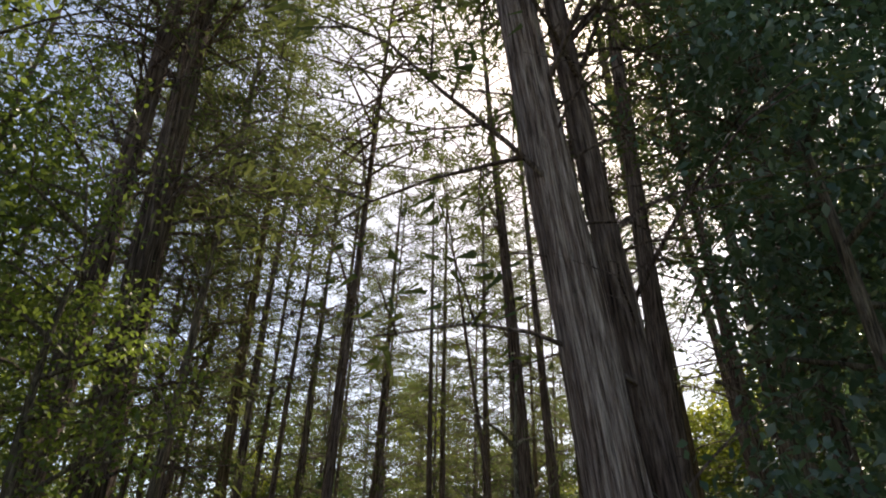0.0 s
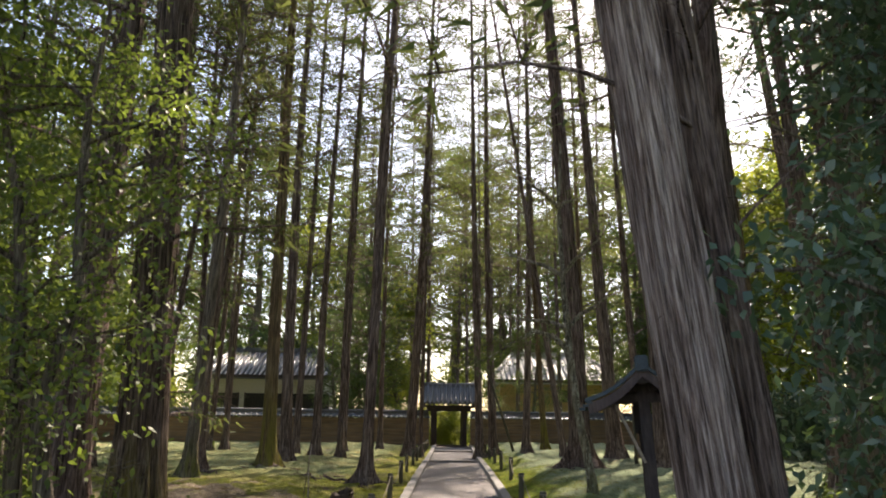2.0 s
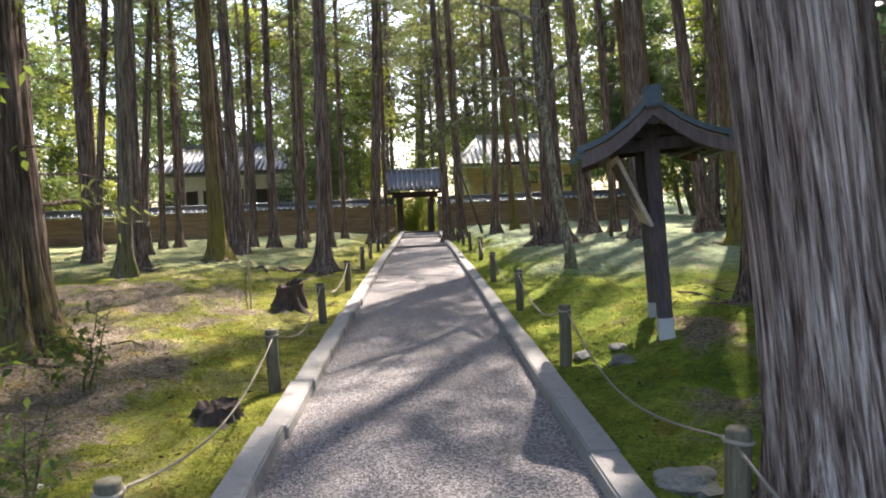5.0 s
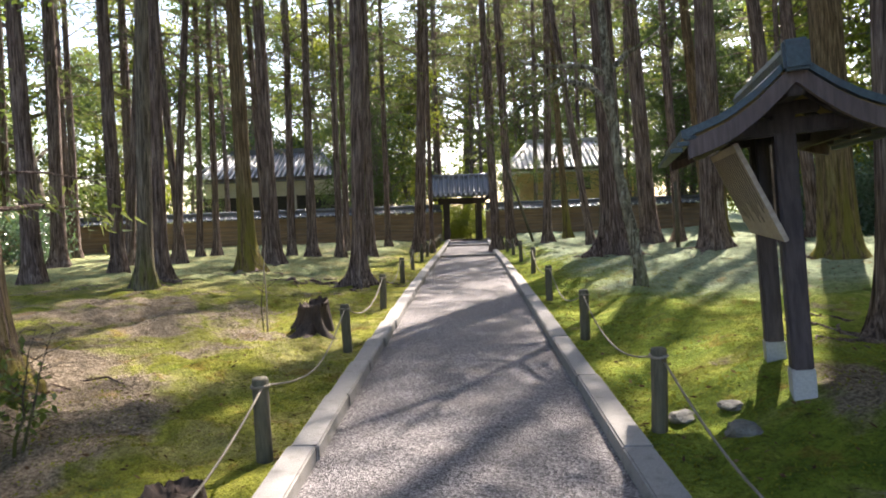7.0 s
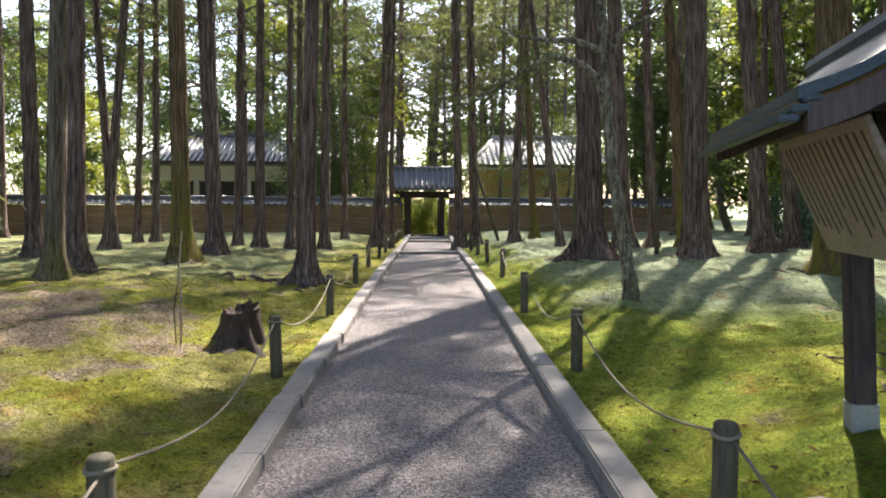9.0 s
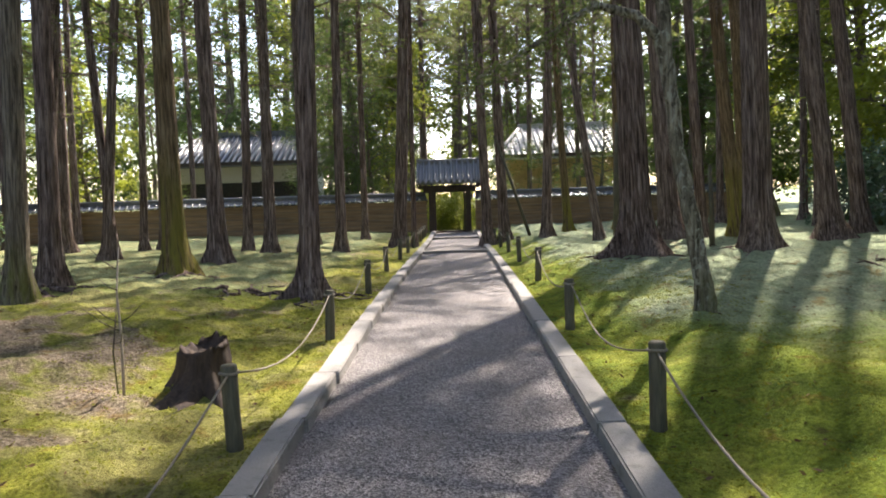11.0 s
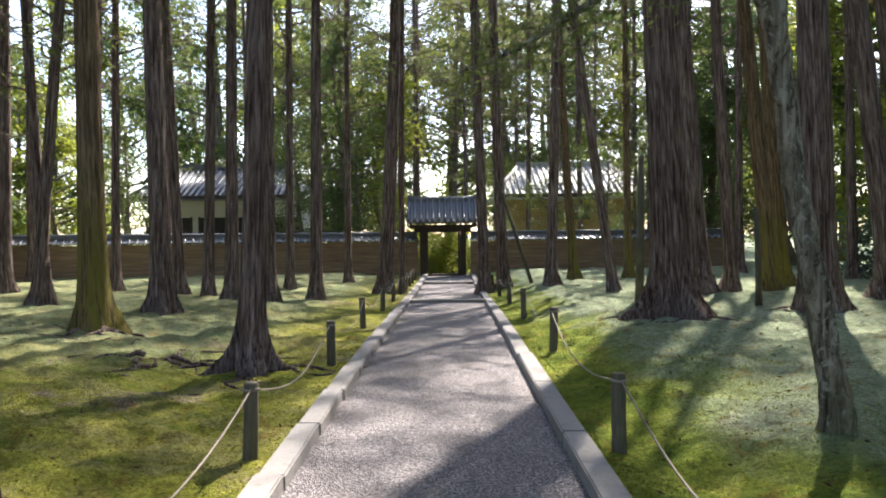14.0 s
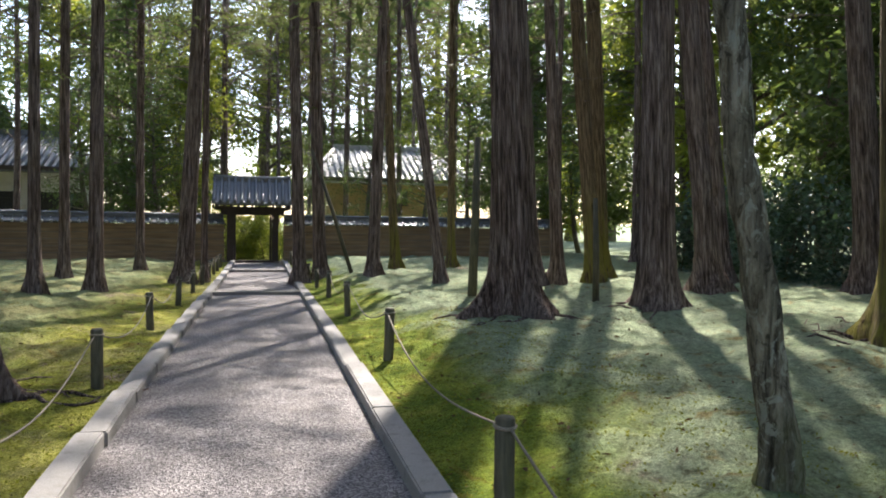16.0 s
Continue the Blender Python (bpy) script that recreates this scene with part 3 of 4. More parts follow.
# ---- notice board ----
def build_notice_board():
    s = thing("notice_board", pose(2.11, 6.05, 0.24, 0, -3.5, -12.5), "roofed wooden notice board on two posts with a tilted grey board", "notice board")
    for y in (0.0, 0.9):
        post = part("post", box(0.125, 0.125, 2.1, (0, y, 0.9), 0.012), SIGN_WOOD, s)
        part("sleeve", box(0.137, 0.137, 0.30, (0, y, 0.11), 0.006), TIN, post, "grey metal sleeve at the foot")
    mid, eave, run, rise, sag, long = 0.52, 1.68, 0.62, 0.36, 0.065, 1.95
    part("ridge_beam", box(0.10, long - 0.1, 0.12, (0, mid, eave + rise - 0.10), 0.01), SIGN_WOOD, s)
    for y in (-0.02, 0.92):
        part("cross_arm", box(0.86, 0.10, 0.10, (0, y, eave + 0.06), 0.012), SIGN_WOOD, s)
        part("collar", box(0.40, 0.09, 0.08, (0, y, eave + 0.17), 0.01), SIGN_WOOD, s)
    for x in (-0.38, 0.38):
        part("plate", box(0.08, long - 0.2, 0.08, (x, mid, eave + 0.02), 0.01), SIGN_WOOD, s)
    for k in (1, -1):
        m0 = pose(-run * k, mid, eave, 0, 0, -90 * k)
        part("soffit", mesh_of("soffit", *roof_slope(long - 0.1, run, rise, sag, 0.03), smooth=False), SOFFIT, s, m=m0)
        part("roof_panel", mesh_of("roof_panel", *roof_slope(long, run, rise, sag, 0.045), smooth=False), COPPER, s, m=m0 @ pose(0, 0, 0.032))
        for e in (-long / 2 + 0.03, long / 2 - 0.03):
            part("barge_board", mesh_of("barge", *roof_slope(0.05, run - 0.03, rise, sag, 0.11), smooth=False), BARGE_WOOD, s, m=m0 @ pose(e, 0.03, -0.09))
        for i in range(3):
            part("eave_layer", box(0.07, long + 0.03 - 0.01 * i, 0.028, (-k * (run + 0.035 - 0.04 * i), mid, eave - 0.035 + 0.034 * i), 0.006), COPPER, s)
        for i in range(4):
            part("rafter", mesh_of("rafter", *roof_slope(0.045, run - 0.08, rise * 0.9, sag, 0.05), smooth=False), SIGN_WOOD, s, m=m0 @ pose(-0.66 + 0.44 * i, 0.06, -0.02))
    part("ridge_cap", mesh_of("ridge_cap", *tube([(0, mid - long / 2 - 0.02, eave + rise + 0.07), (0, mid + long / 2 + 0.02, eave + rise + 0.07)], [0.065, 0.065], 8), smooth=False), COPPER, s)
    part("ridge_end", box(0.14, 0.07, 0.17, (0, mid - long / 2 - 0.03, eave + rise + 0.05), 0.015), COPPER, s)
    board = part("board", box(0.03, 1.30, 0.66, (0, 0, 0), 0.004), BOARD_WOOD, s, "tilted grey board with faded writing", m=pose(-0.175, 0.50, 1.36, 0, -22, 0))
    part("bracket", box(0.05, 0.05, 0.40, (-0.09, 0.30, 1.55), 0.004, None), SIGN_WOOD, s)
    rng = random.Random(5)
    for i in range(14):
        ln = rng.uniform(0.34, 0.5)
        part("text_line", box(0.004, 0.016, ln, (-0.0165, 0.57 - 0.088 * i, 0.28 - ln / 2)), INK, board)
    return s


build_notice_board()
rock_rng = random.Random(3)


def build_rock(x, y, r, flat, label="half-buried grey stone with moss", group=""):
    bm = bmesh.new()
    bmesh.ops.create_icosphere(bm, subdivisions=3, radius=r)
    off = Vector((x * 3, y * 3, r * 7))
    for v in bm.verts:
        v.co *= 1 + 0.35 * noise.noise(v.co * (1.4 / r) + off) + 0.12 * noise.noise(v.co * (4 / r) + off)
        v.co.z *= flat
    ob = part("stone", bm, ROCK)
    ob.location = (x, y, ground_z(x, y) + 0.02 * r)
    ob.rotation_euler[2] = x * 5
    return tagged(ob, label, "stone", group)


build_rock(1.66, 5.85, 0.11, 0.45)
build_rock(1.42, 6.25, 0.09, 0.5)
build_rock(1.36, 3.55, 0.17, 0.4)
build_rock(1.75, 6.3, 0.08, 0.4)


# ---- posts and rope ----
def build_post(x, y, h, lean=(0, 0)):
    z = ground_z(x, y) - 0.08
    p = thing("rope_post", pose(x, y, z, lean[0], lean[1], (x * 77 + y * 31) % 360), "short round weathered wooden rope post beside the path", "post", "rope posts along the path")
    r = 0.052
    v, f = tube([(0, 0, 0), (0, 0, 0.05), (0.002, 0.003, h * 0.5), (0, 0, h - 0.012), (0, 0, h)], [r * 1.06, r * 1.04, r, r, r * 0.86], 14)
    part("post_body", mesh_of("post_body", v, f), POST_WOOD, p)
    ring = [(math.cos(a) * r * 1.06, math.sin(a) * r * 1.06, h - 0.05 + 0.004 * math.sin(2 * a)) for a in [2 * math.pi * i / 14 for i in range(15)]]
    part("rope_ring", mesh_of("rope_ring", *tube(ring, [0.010] * 15, 6)), ROPE, p)
    return Vector((x, y, z + h - 0.05))


LEFT_Y = [-0.9, 2.69, 5.96, 9.41, 12.86, 16.47, 20.3, 23.8, 26.6, 29.0, 31.2, 33.2, 35.0, 36.6]
RIGHT_Y = [-0.6, 2.75, 6.16, 9.43, 12.82, 17.0, 21.06, 24.2, 26.9, 29.4, 31.6, 33.6, 35.4, 37.0]


def build_fence(xs, ys):
    tops = []
    rr = random.Random(int(ys[1] * 100))
    for x, y in zip(xs, ys):
        h = 0.62 if y < 25 else 0.58
        tops.append(build_post(x, y, h + rr.uniform(-0.02, 0.03), (rr.uniform(-2, 2), rr.uniform(-2, 2))))
    for a, b in zip(tops, tops[1:]):
        sag = 0.20 if (b - a).length > 3 else 0.10
        pts = []
        for i in range(17):
            s = i / 16
            p = a.lerp(b, s)
            p.z -= sag * 4 * s * (1 - s) * (1 + 0.25 * math.sin(3 * s))
            p.x += 0.015 * math.sin(5 * s + a.y)
            p.z = max(p.z, ground_z(p.x, p.y) + 0.02)
            pts.append(p)
        r = part("rope", mesh_of("rope", *tube(pts, [0.0075] * 17, 6)), ROPE)
        tagged(r, "thin sagging hemp rope strung between low posts", "rope", "ropes along the path")


build_fence([-1.20, -1.20, -1.255, -1.305, -1.325, -1.34, -1.42, -1.42, -1.40, -1.38, -1.36, -1.35, -1.35, -1.34], LEFT_Y)
build_fence([1.25, 1.26, 1.245, 1.295, 1.28, 1.40, 1.44, 1.42, 1.38, 1.34, 1.30, 1.26, 1.22, 1.18], RIGHT_Y)


# ---- cypresses ----
def trunk_mesh(rng, r, h, sides=14, rings=20, flare=0.85, rough=0.06, reach=0.5, furrow=0.0):
    """A tapered trunk, fluted and spreading into roots at its foot."""
    lobes = [(rng.randint(*span_k), rng.uniform(0, 6.28), w) for span_k, w in (((3, 5), 0.9), ((5, 7), 0.8), ((8, 11), 0.7))]
    seed = rng.uniform(0, 100)
    bend = (rng.uniform(-0.12, 0.12), rng.uniform(-0.12, 0.12))
    verts, faces = [], []
    for j in range(rings + 1):
        s = (j / rings) ** 2.8
        z = -0.30 + (h + 0.30) * s
        zz = max(z, 0.0)
        base = r * (1.02 - 0.88 * (zz / h) ** 1.1)
        foot = math.exp(-zz / (reach * (r / 0.2) ** 0.5))
        for i in range(sides):
            a = 2 * math.pi * i / sides
            lobe = sum(w * math.cos(k * a + p) for k, p, w in lobes) / 3
            ribs = noise.noise(Vector((math.cos(a) * 2.2 + seed, math.sin(a) * 2.2, z * 0.12)))
            fine = noise.noise(Vector((math.cos(a) * 7 + seed, math.sin(a) * 7, z * 0.5)))
            near = math.exp(-zz / (0.42 * reach * (r / 0.2) ** 0.5))
            ridge = max(0.0, lobe + 0.1 + 0.5 * fine) ** 1.5
            q = base * (1 + flare * (foot * (0.38 + 0.3 * lobe) + near * (0.12 + 1.25 * ridge)) + rough * 1.6 * ribs + rough * fine)
            if furrow:
                f1 = noise.noise(Vector((math.cos(a) * 6 + seed, math.sin(a) * 6, z * 0.35)))
                f2 = noise.noise(Vector((math.cos(a) * 13 + seed, math.sin(a) * 13, z * 0.6)))
                q *= 1 + furrow * (1.2 * abs(f1) + 0.7 * abs(f2) - 0.4)
            bx = bend[0] * math.sin(zz / h * 5) + 0.0
            by = bend[1] * math.sin(zz / h * 4)
            verts.append((q * math.cos(a) + bx, q * math.sin(a) + by, z))
    for j in range(rings):
        for i in range(sides):
            a, b = j * sides + i, j * sides + (i + 1) % sides
            faces.append((a, b, b + sides, a + sides))
    faces.append(tuple(range(len(verts) - sides, len(verts))))
    return mesh_of("trunk", verts, faces)


def limb_set(rng, h, low, crown, count, reach, leaves):
    """Limbs of a cypress: thin bare ones below, leafy ones above. Gives tubes and leaf places."""
    tubes, cen, dirs = [], [], []
    for i in range(count):
        s = i / count
        z = low + (h - 0.4 - low) * s ** 0.9
        a = rng.uniform(0, 2 * math.pi)
        leafy = z > crown or rng.random() < 0.15
        t = (z - crown) / (h - crown)
        ln = (reach * (1 - 0.7 * max(t, 0)) * rng.uniform(0.55, 1.15)) if leafy else rng.uniform(0.4, 1.8)
        rise = rng.uniform(0.15, 0.75)
        out = Vector((math.cos(a), math.sin(a), 0))
        across = Vector((-math.sin(a), math.cos(a), 0))
        pts = []
        for k in range(5):
            u = k / 4
            pts.append(out * (ln * u) + Vector((0, 0, z + ln * (rise * u - 0.3 * u * u))) + Vector((rng.uniform(-.09, .09), rng.uniform(-.09, .09), 0)) * u)
        r0 = 0.034 if leafy else 0.018
        tubes.append(tube(pts, [r0 * (1 - 0.8 * k / 4) for k in range(5)], 3, False))
        ends = [pts[4]]
        for k in range(4 if leafy else 2):
            u = rng.uniform(0.25, 0.95)
            q = min(3, int(u * 4))
            p = pts[q].lerp(pts[q + 1], u * 4 - q)
            e = p + (across * rng.choice((-1, 1)) * rng.uniform(0.5, 1.0) + out * rng.uniform(0.3, 0.9) + Vector((0, 0, rng.uniform(-0.1, 0.45)))) * ln * 0.34
            tubes.append(tube([p, e], [r0 * 0.42, r0 * 0.12], 3, False))
            ends += [e, p.lerp(e, 0.55)]
        if leafy:
            for c0 in ends:
                size = rng.uniform(0.09, 0.22)
                for _ in range(int(1.3 * leaves * size)):
                    cen.append(c0 + Vector((rng.gauss(0, size), rng.gauss(0, size), rng.gauss(-0.02, size * 0.38))))
                    dirs.append((math.cos(a) + rng.gauss(0, 0.8), math.sin(a) + rng.gauss(0, 0.8), rng.gauss(-0.2, 0.35)))
    return tubes, np.array([tuple(c) for c in cen]), np.array(dirs)


def crown_meshes(seed, low, crown, count, reach, leaves):
    tubes, cen, dirs = limb_set(random.Random(seed), 25.0, low, crown, count, reach, leaves)
    foliage = numpy_mesh("foliage", *sprays(np.random.default_rng(seed), cen, dirs, 0.17, 0.023))
    foliage.materials.append(NEEDLE)
    limbs = mesh_of("branches", *join(tubes))
    limbs.materials.append(BARK)
    return limbs, foliage


CROWNS = [crown_meshes(40 + k, 4.5, 8.5 + 0.8 * (k % 3), 92, 3.0, 60) for k in range(5)]
THIN_CROWNS = [crown_meshes(45 + k, 4.5, 12.5 + 0.9 * k, 54, 2.1, 44) for k in range(3)]
HIGH_CROWNS = [crown_meshes(60 + k, 8.0, 13.0, 84, 3.0, 40) for k in range(2)]

tree_count = 0


def cypress(x, y, r, lean=0.0, bark=BARK, h=25.0, detail=1.0, sway=0.0, flare=1.15, label="", low=0.0, open_crown=False, spread=1.05, high=False):
    """A tall bare-trunked cypress on the moss. lean: metres to the side for each metre of height."""
    global tree_count
    k = tree_count
    tree_count += 1
    rng = random.Random(900 + k)
    h = h * rng.uniform(0.92, 1.1)
    z = ground_z(x, y)
    kind = {BARK: "reddish-brown", BARK_GREY: "grey", BARK_MOSSY: "yellow-green algae-stained", BARK_BIG: "deeply furrowed", BARK_FURROWED: "furrowed dark", BARK_OLD: "dark moss-footed", BARK_THIN: "mossy"}[bark]
    t = thing("cypress_tree", pose(x, y, z, -math.degrees(math.atan(sway)), math.degrees(math.atan(lean)), 0),
              label or "tall cypress with a straight bare %s trunk rising from moss" % kind, "tree", "cypresses on the moss")
    part("trunk", trunk_mesh(rng, r * 0.86, h, int(20 * detail), int(22 * detail), flare, furrow=0.16 if detail > 2 else (0.07 if detail > 1.2 else 0)), bark, t)
    limbs, leaves = HIGH_CROWNS[k % 2] if high else (THIN_CROWNS[k % 3] if open_crown else CROWNS[k % 5])
    m = Matrix.Rotation(rng.uniform(0, 6.28), 4, "Z") @ Matrix.Diagonal((spread, spread, h / 25.0, 1))
    tagged(part("branchwork", limbs, None, t, m=m), kind="stuff")
    part("crown", leaves, None, t, m=m)
    if low:
        m2 = Matrix.Translation((0, 0, -low)) @ Matrix.Rotation(rng.uniform(0, 6.28), 4, "Z") @ Matrix.Diagonal((0.8, 0.8, h / 25.0, 1))
        tagged(part("branchwork", limbs, None, t, m=m2), kind="stuff")
        part("lower_crown", leaves, None, t, m=m2)
    return t


# west of the path
cypress(-9.5, 17.1, 0.22, -0.008)
cypress(-12.9, 24.0, 0.26, 0.012)
cypress(-8.68, 19.3, 0.186, 0.009)
cypress(-10.1, 22.8, 0.15, 0.095)
cypress(-6.17, 15.2, 0.165, 0.037, BARK_GREY)
cypress(-6.47, 16.6, 0.18, 0.025)
cypress(-8.98, 23.6, 0.15, 0.10)
cypress(-8.82, 23.7, 0.14, -0.035)
cypress(-9.7, 27.5, 0.136, 0.021)
cypress(-9.1, 27.6, 0.14, 0.02)
cypress(-5.1, 18.3, 0.22, -0.006, BARK_MOSSY, open_crown=True)
cypress(-5.29, 21.3, 0.215, 0.0, open_crown=True)
cypress(-5.85, 25.5, 0.145, 0.018)
cypress(-4.87, 24.2, 0.17, 0.02, open_crown=True)
cypress(-6.99, 26.7, 0.158, -0.034)
cypress(-4.05, 24.5, 0.13, 0.015, open_crown=True)
cypress(-2.15, 15.95, 0.15, 0.03, detail=2.1, flare=1.8, high=True, spread=1.9)
cypress(-3.2, 25.5, 0.165, 0.015, open_crown=True)
cypress(-4.5, 28.5, 0.14, 0.011)
cypress(-3.4, 32.5, 0.14, 0.01)
cypress(-1.9, 29.6, 0.25, 0.038, open_crown=True)
cypress(-1.42, 30.2, 0.11, 0.02)
cypress(-12.3, 27.8, 0.2, 0.008)
cypress(-9.2, 14.8, 0.23, 0.05, BARK_GREY)
# east of the path
cypress(1.10, 29.2, 0.19, -0.024, open_crown=True)
cypress(1.72, 30.3, 0.21, -0.02, open_crown=True)
cypress(2.91, 28.2, 0.176, 0.012, open_crown=True)
cypress(4.07, 31.3, 0.163, -0.036, BARK_MOSSY)
cypress(4.0, 25.2, 0.133, -0.145, open_crown=True)
cypress(5.95, 31.8, 0.148, -0.01, BARK_MOSSY)
cypress(3.6, 19.3, 0.315, -0.055, BARK_FURROWED, detail=2.4, flare=1.5, high=True, spread=1.15)
cypress(5.55, 23.8, 0.27, -0.058, open_crown=True)
cypress(6.9, 25.4, 0.17, -0.05, open_crown=True)
cypress(8.87, 27.2, 0.27, -0.076, BARK_MOSSY, open_crown=True)
cypress(6.05, 19.5, 0.305, -0.028, detail=1.5, high=True, spread=1.3)
cypress(9.0, 22.5, 0.25, -0.115, open_crown=True)
cypress(8.0, 25.7, 0.22, -0.09, BARK_MOSSY, open_crown=True)
cypress(11.1, 25.0, 0.24, -0.12, open_crown=True)
cypress(12.3, 21.8, 0.31, -0.11, open_crown=True)
cypress(7.4, 16.2, 0.38, -0.06, BARK_MOSSY, detail=1.5, flare=0.85, open_crown=True)
cypress(4.02, 8.2, 0.24, -0.02, detail=1.8, high=True, spread=1.4)
cypress(8.1, 13.8, 0.24, -0.06, high=True, spread=1.5, low=3.0)
# beyond the wall
for i in range(11):
    cypress(-14.5 + 3.1 * i + 0.7 * math.sin(i * 3.3), 45.2 + (i * 37 % 11) * 0.9 if i not in (5, 6, 7, 8) else 61 + i, 0.17 + 0.01 * (i % 4), 0.012 * ((i % 3) - 1))
for i, x in enumerate((-1.6, 1.7, 4.3, 7.1, 9.9)):
    cypress(x, 46.3 + (i * 7 % 4) * 0.5, 0.17, 0.01 * (i % 3 - 1), h=31, spread=1.35)
# beside the entrance
cypress(1.72, 2.68, 0.27, -0.112, BARK_BIG, 27, 5.0, 0.0, 0.75, "huge old cypress with deeply furrowed grey-brown bark beside the path")
cypress(2.24, 3.25, 0.175, -0.10, BARK, 26, 2.5, flare=1.0, low=2.5)
cypress(5.7, 6.9, 0.2, -0.04, spread=1.2)
cypress(7.2, 10.9, 0.2, -0.05, spread=1.2)
cypress(-3.95, 7.05, 0.33, -0.025, BARK_OLD, 26, 3.2, 0.0, 1.25, low=3.2)
cypress(-5.05, 7.5, 0.27, 0.0, BARK, 26, 1.6, low=3.2)
# further off, at the edges of the grove
for i in range(16):
    gx = -13.5 - 2.1 * (i % 5) - (i * 37 % 10) * 0.11
    gy = 9 + (i * 53 % 29)
    cypress(gx, gy * 0.95, 0.18 + 0.01 * (i % 6), 0.01 * (i % 4), open_crown=True)
for i in range(12):
    gx = 14.5 + 2.3 * (i % 4) + (i * 31 % 10) * 0.12
    gy = 4 + (i * 47 % 31)
    cypress(gx, gy, 0.19 + 0.012 * (i % 6), -0.02 * (i % 4), spread=1.3)
# three added as shade casters, so their crowns fleck the east lawn
cypress(12.6, 30.5, 0.17, -0.02, open_crown=True, spread=1.4)
cypress(10.4, 33.8, 0.16, 0.01, open_crown=True, spread=1.4)
cypress(14.3, 35.2, 0.18, -0.03, open_crown=True, spread=1.4)
# tall ones far behind the wall
for i in range(9):
    cypress(-7.0 + 2.6 * i + 0.8 * math.sin(i * 2.3), 61.5 + (i * 29 % 7), 0.19, 0.012 * (i % 3 - 1), h=29, spread=1.3)


# ---- thin leaning tree ----
def build_leaning_tree():
    x, y = 2.62, 12.5
    t = thing("leaning_tree", pose(x, y, ground_z(x, y) - 0.05), "thin leaning mossy tree with a forked bare trunk", "tree")
    pts = [Vector(p) for p in ((0.03, 0, -0.2), (0, 0, 0.0), (-0.03, 0, 0.35), (-0.14, 0, 1.0), (-0.27, 0.02, 1.7), (-0.35, 0.03, 2.4), (-0.42, 0, 3.2), (-0.48, 0.1, 4.3), (-0.5, 0.3, 5.8), (-0.4, 0.4, 7.5))]
    radii = [0.18, 0.13, 0.092, 0.08, 0.074, 0.072, 0.066, 0.055, 0.04, 0.02]
    fine_pts, fine_rad = [], []
    for k in range(9):
        for u in range(8):
            p = pts[k].lerp(pts[k + 1], u / 8)
            wob = Vector((noise.noise(Vector((p.z * 2.1, 0, 5))), noise.noise(Vector((p.z * 2.1, 4, 1))), 0)) * 0.022
            knot = 0.35 * max(0.0, noise.noise(Vector((p.z * 5.3, 2, 9)))) ** 1.5
            fine_pts.append(p + wob)
            fine_rad.append((radii[k] + (radii[k + 1] - radii[k]) * u / 8) * (1 + knot))
    v, f = tube(fine_pts, fine_rad, 20)
    v = [q + Vector((q.x + 0.15 * q.z, q.y, 0)).normalized() * 0.014 * noise.noise(Vector(q) * 9) for q in v]
    part("trunk", mesh_of("trunk", v, f), BARK_THIN, t)
    rng, nr = random.Random(8), np.random.default_rng(8)
    tubes, cen, dirs = [], [], []
    for start, ang, ln, rise in ((6, 3.0, 1.5, 0.25), (6, 0.4, 1.2, 0.8), (7, 2.4, 1.8, 0.5), (7, 5.2, 1.6, 0.5), (8, 1.0, 1.5, 0.5), (8, 3.9, 1.7, 0.4)):
        b = pts[start]
        q = [b + Vector((math.cos(ang) * ln * u, math.sin(ang) * ln * u, ln * rise * u + 0.06 * math.sin(7 * u))) for u in (0, 0.25, 0.5, 0.75, 1)]
        tubes.append(tube(q, [0.05, 0.04, 0.03, 0.02, 0.008], 6, False))
        for _ in range(110):
            u = rng.uniform(0.4, 1.1)
            p = b.lerp(q[-1], u) + Vector((rng.gauss(0, .3), rng.gauss(0, .3), rng.gauss(0, .2)))
            cen.append(tuple(p))
            dirs.append((rng.gauss(0, 1), rng.gauss(0, 1), rng.gauss(-.3, .4)))
    limb = [pts[5] + Vector(q) for q in ((0, 0, 0.1), (-0.12, -0.05, 0.42), (-0.34, -0.1, 0.62), (-0.75, -0.1, 0.74), (-1.15, 0, 0.50), (-1.7, 0.1, 0.18), (-2.1, 0.2, 0.05))]
    part("limb", mesh_of("limb", *tube(limb, [0.07, 0.06, 0.052, 0.042, 0.03, 0.018, 0.007], 8, False)), BARK_THIN, t, "long bent drooping limb")
    for _ in range(900):
        u = rng.uniform(3.0, 5.95)
        k = int(u)
        p = limb[k].lerp(limb[k + 1], u - k) + Vector((rng.gauss(0, .16), rng.gauss(0, .3), rng.gauss(-0.02, .13)))
        cen.append(tuple(p))
        dirs.append((rng.gauss(-.4, .8), rng.gauss(0, .8), rng.gauss(-.35, .3)))
    tagged(part("branchwork", mesh_of("branches", *join(tubes)), BARK_THIN, t), kind="stuff")
    part("crown", numpy_mesh("crown", *blades(nr, np.array(cen), np.array(dirs), 0.085, 0.011)), NEEDLE, t)


build_leaning_tree()


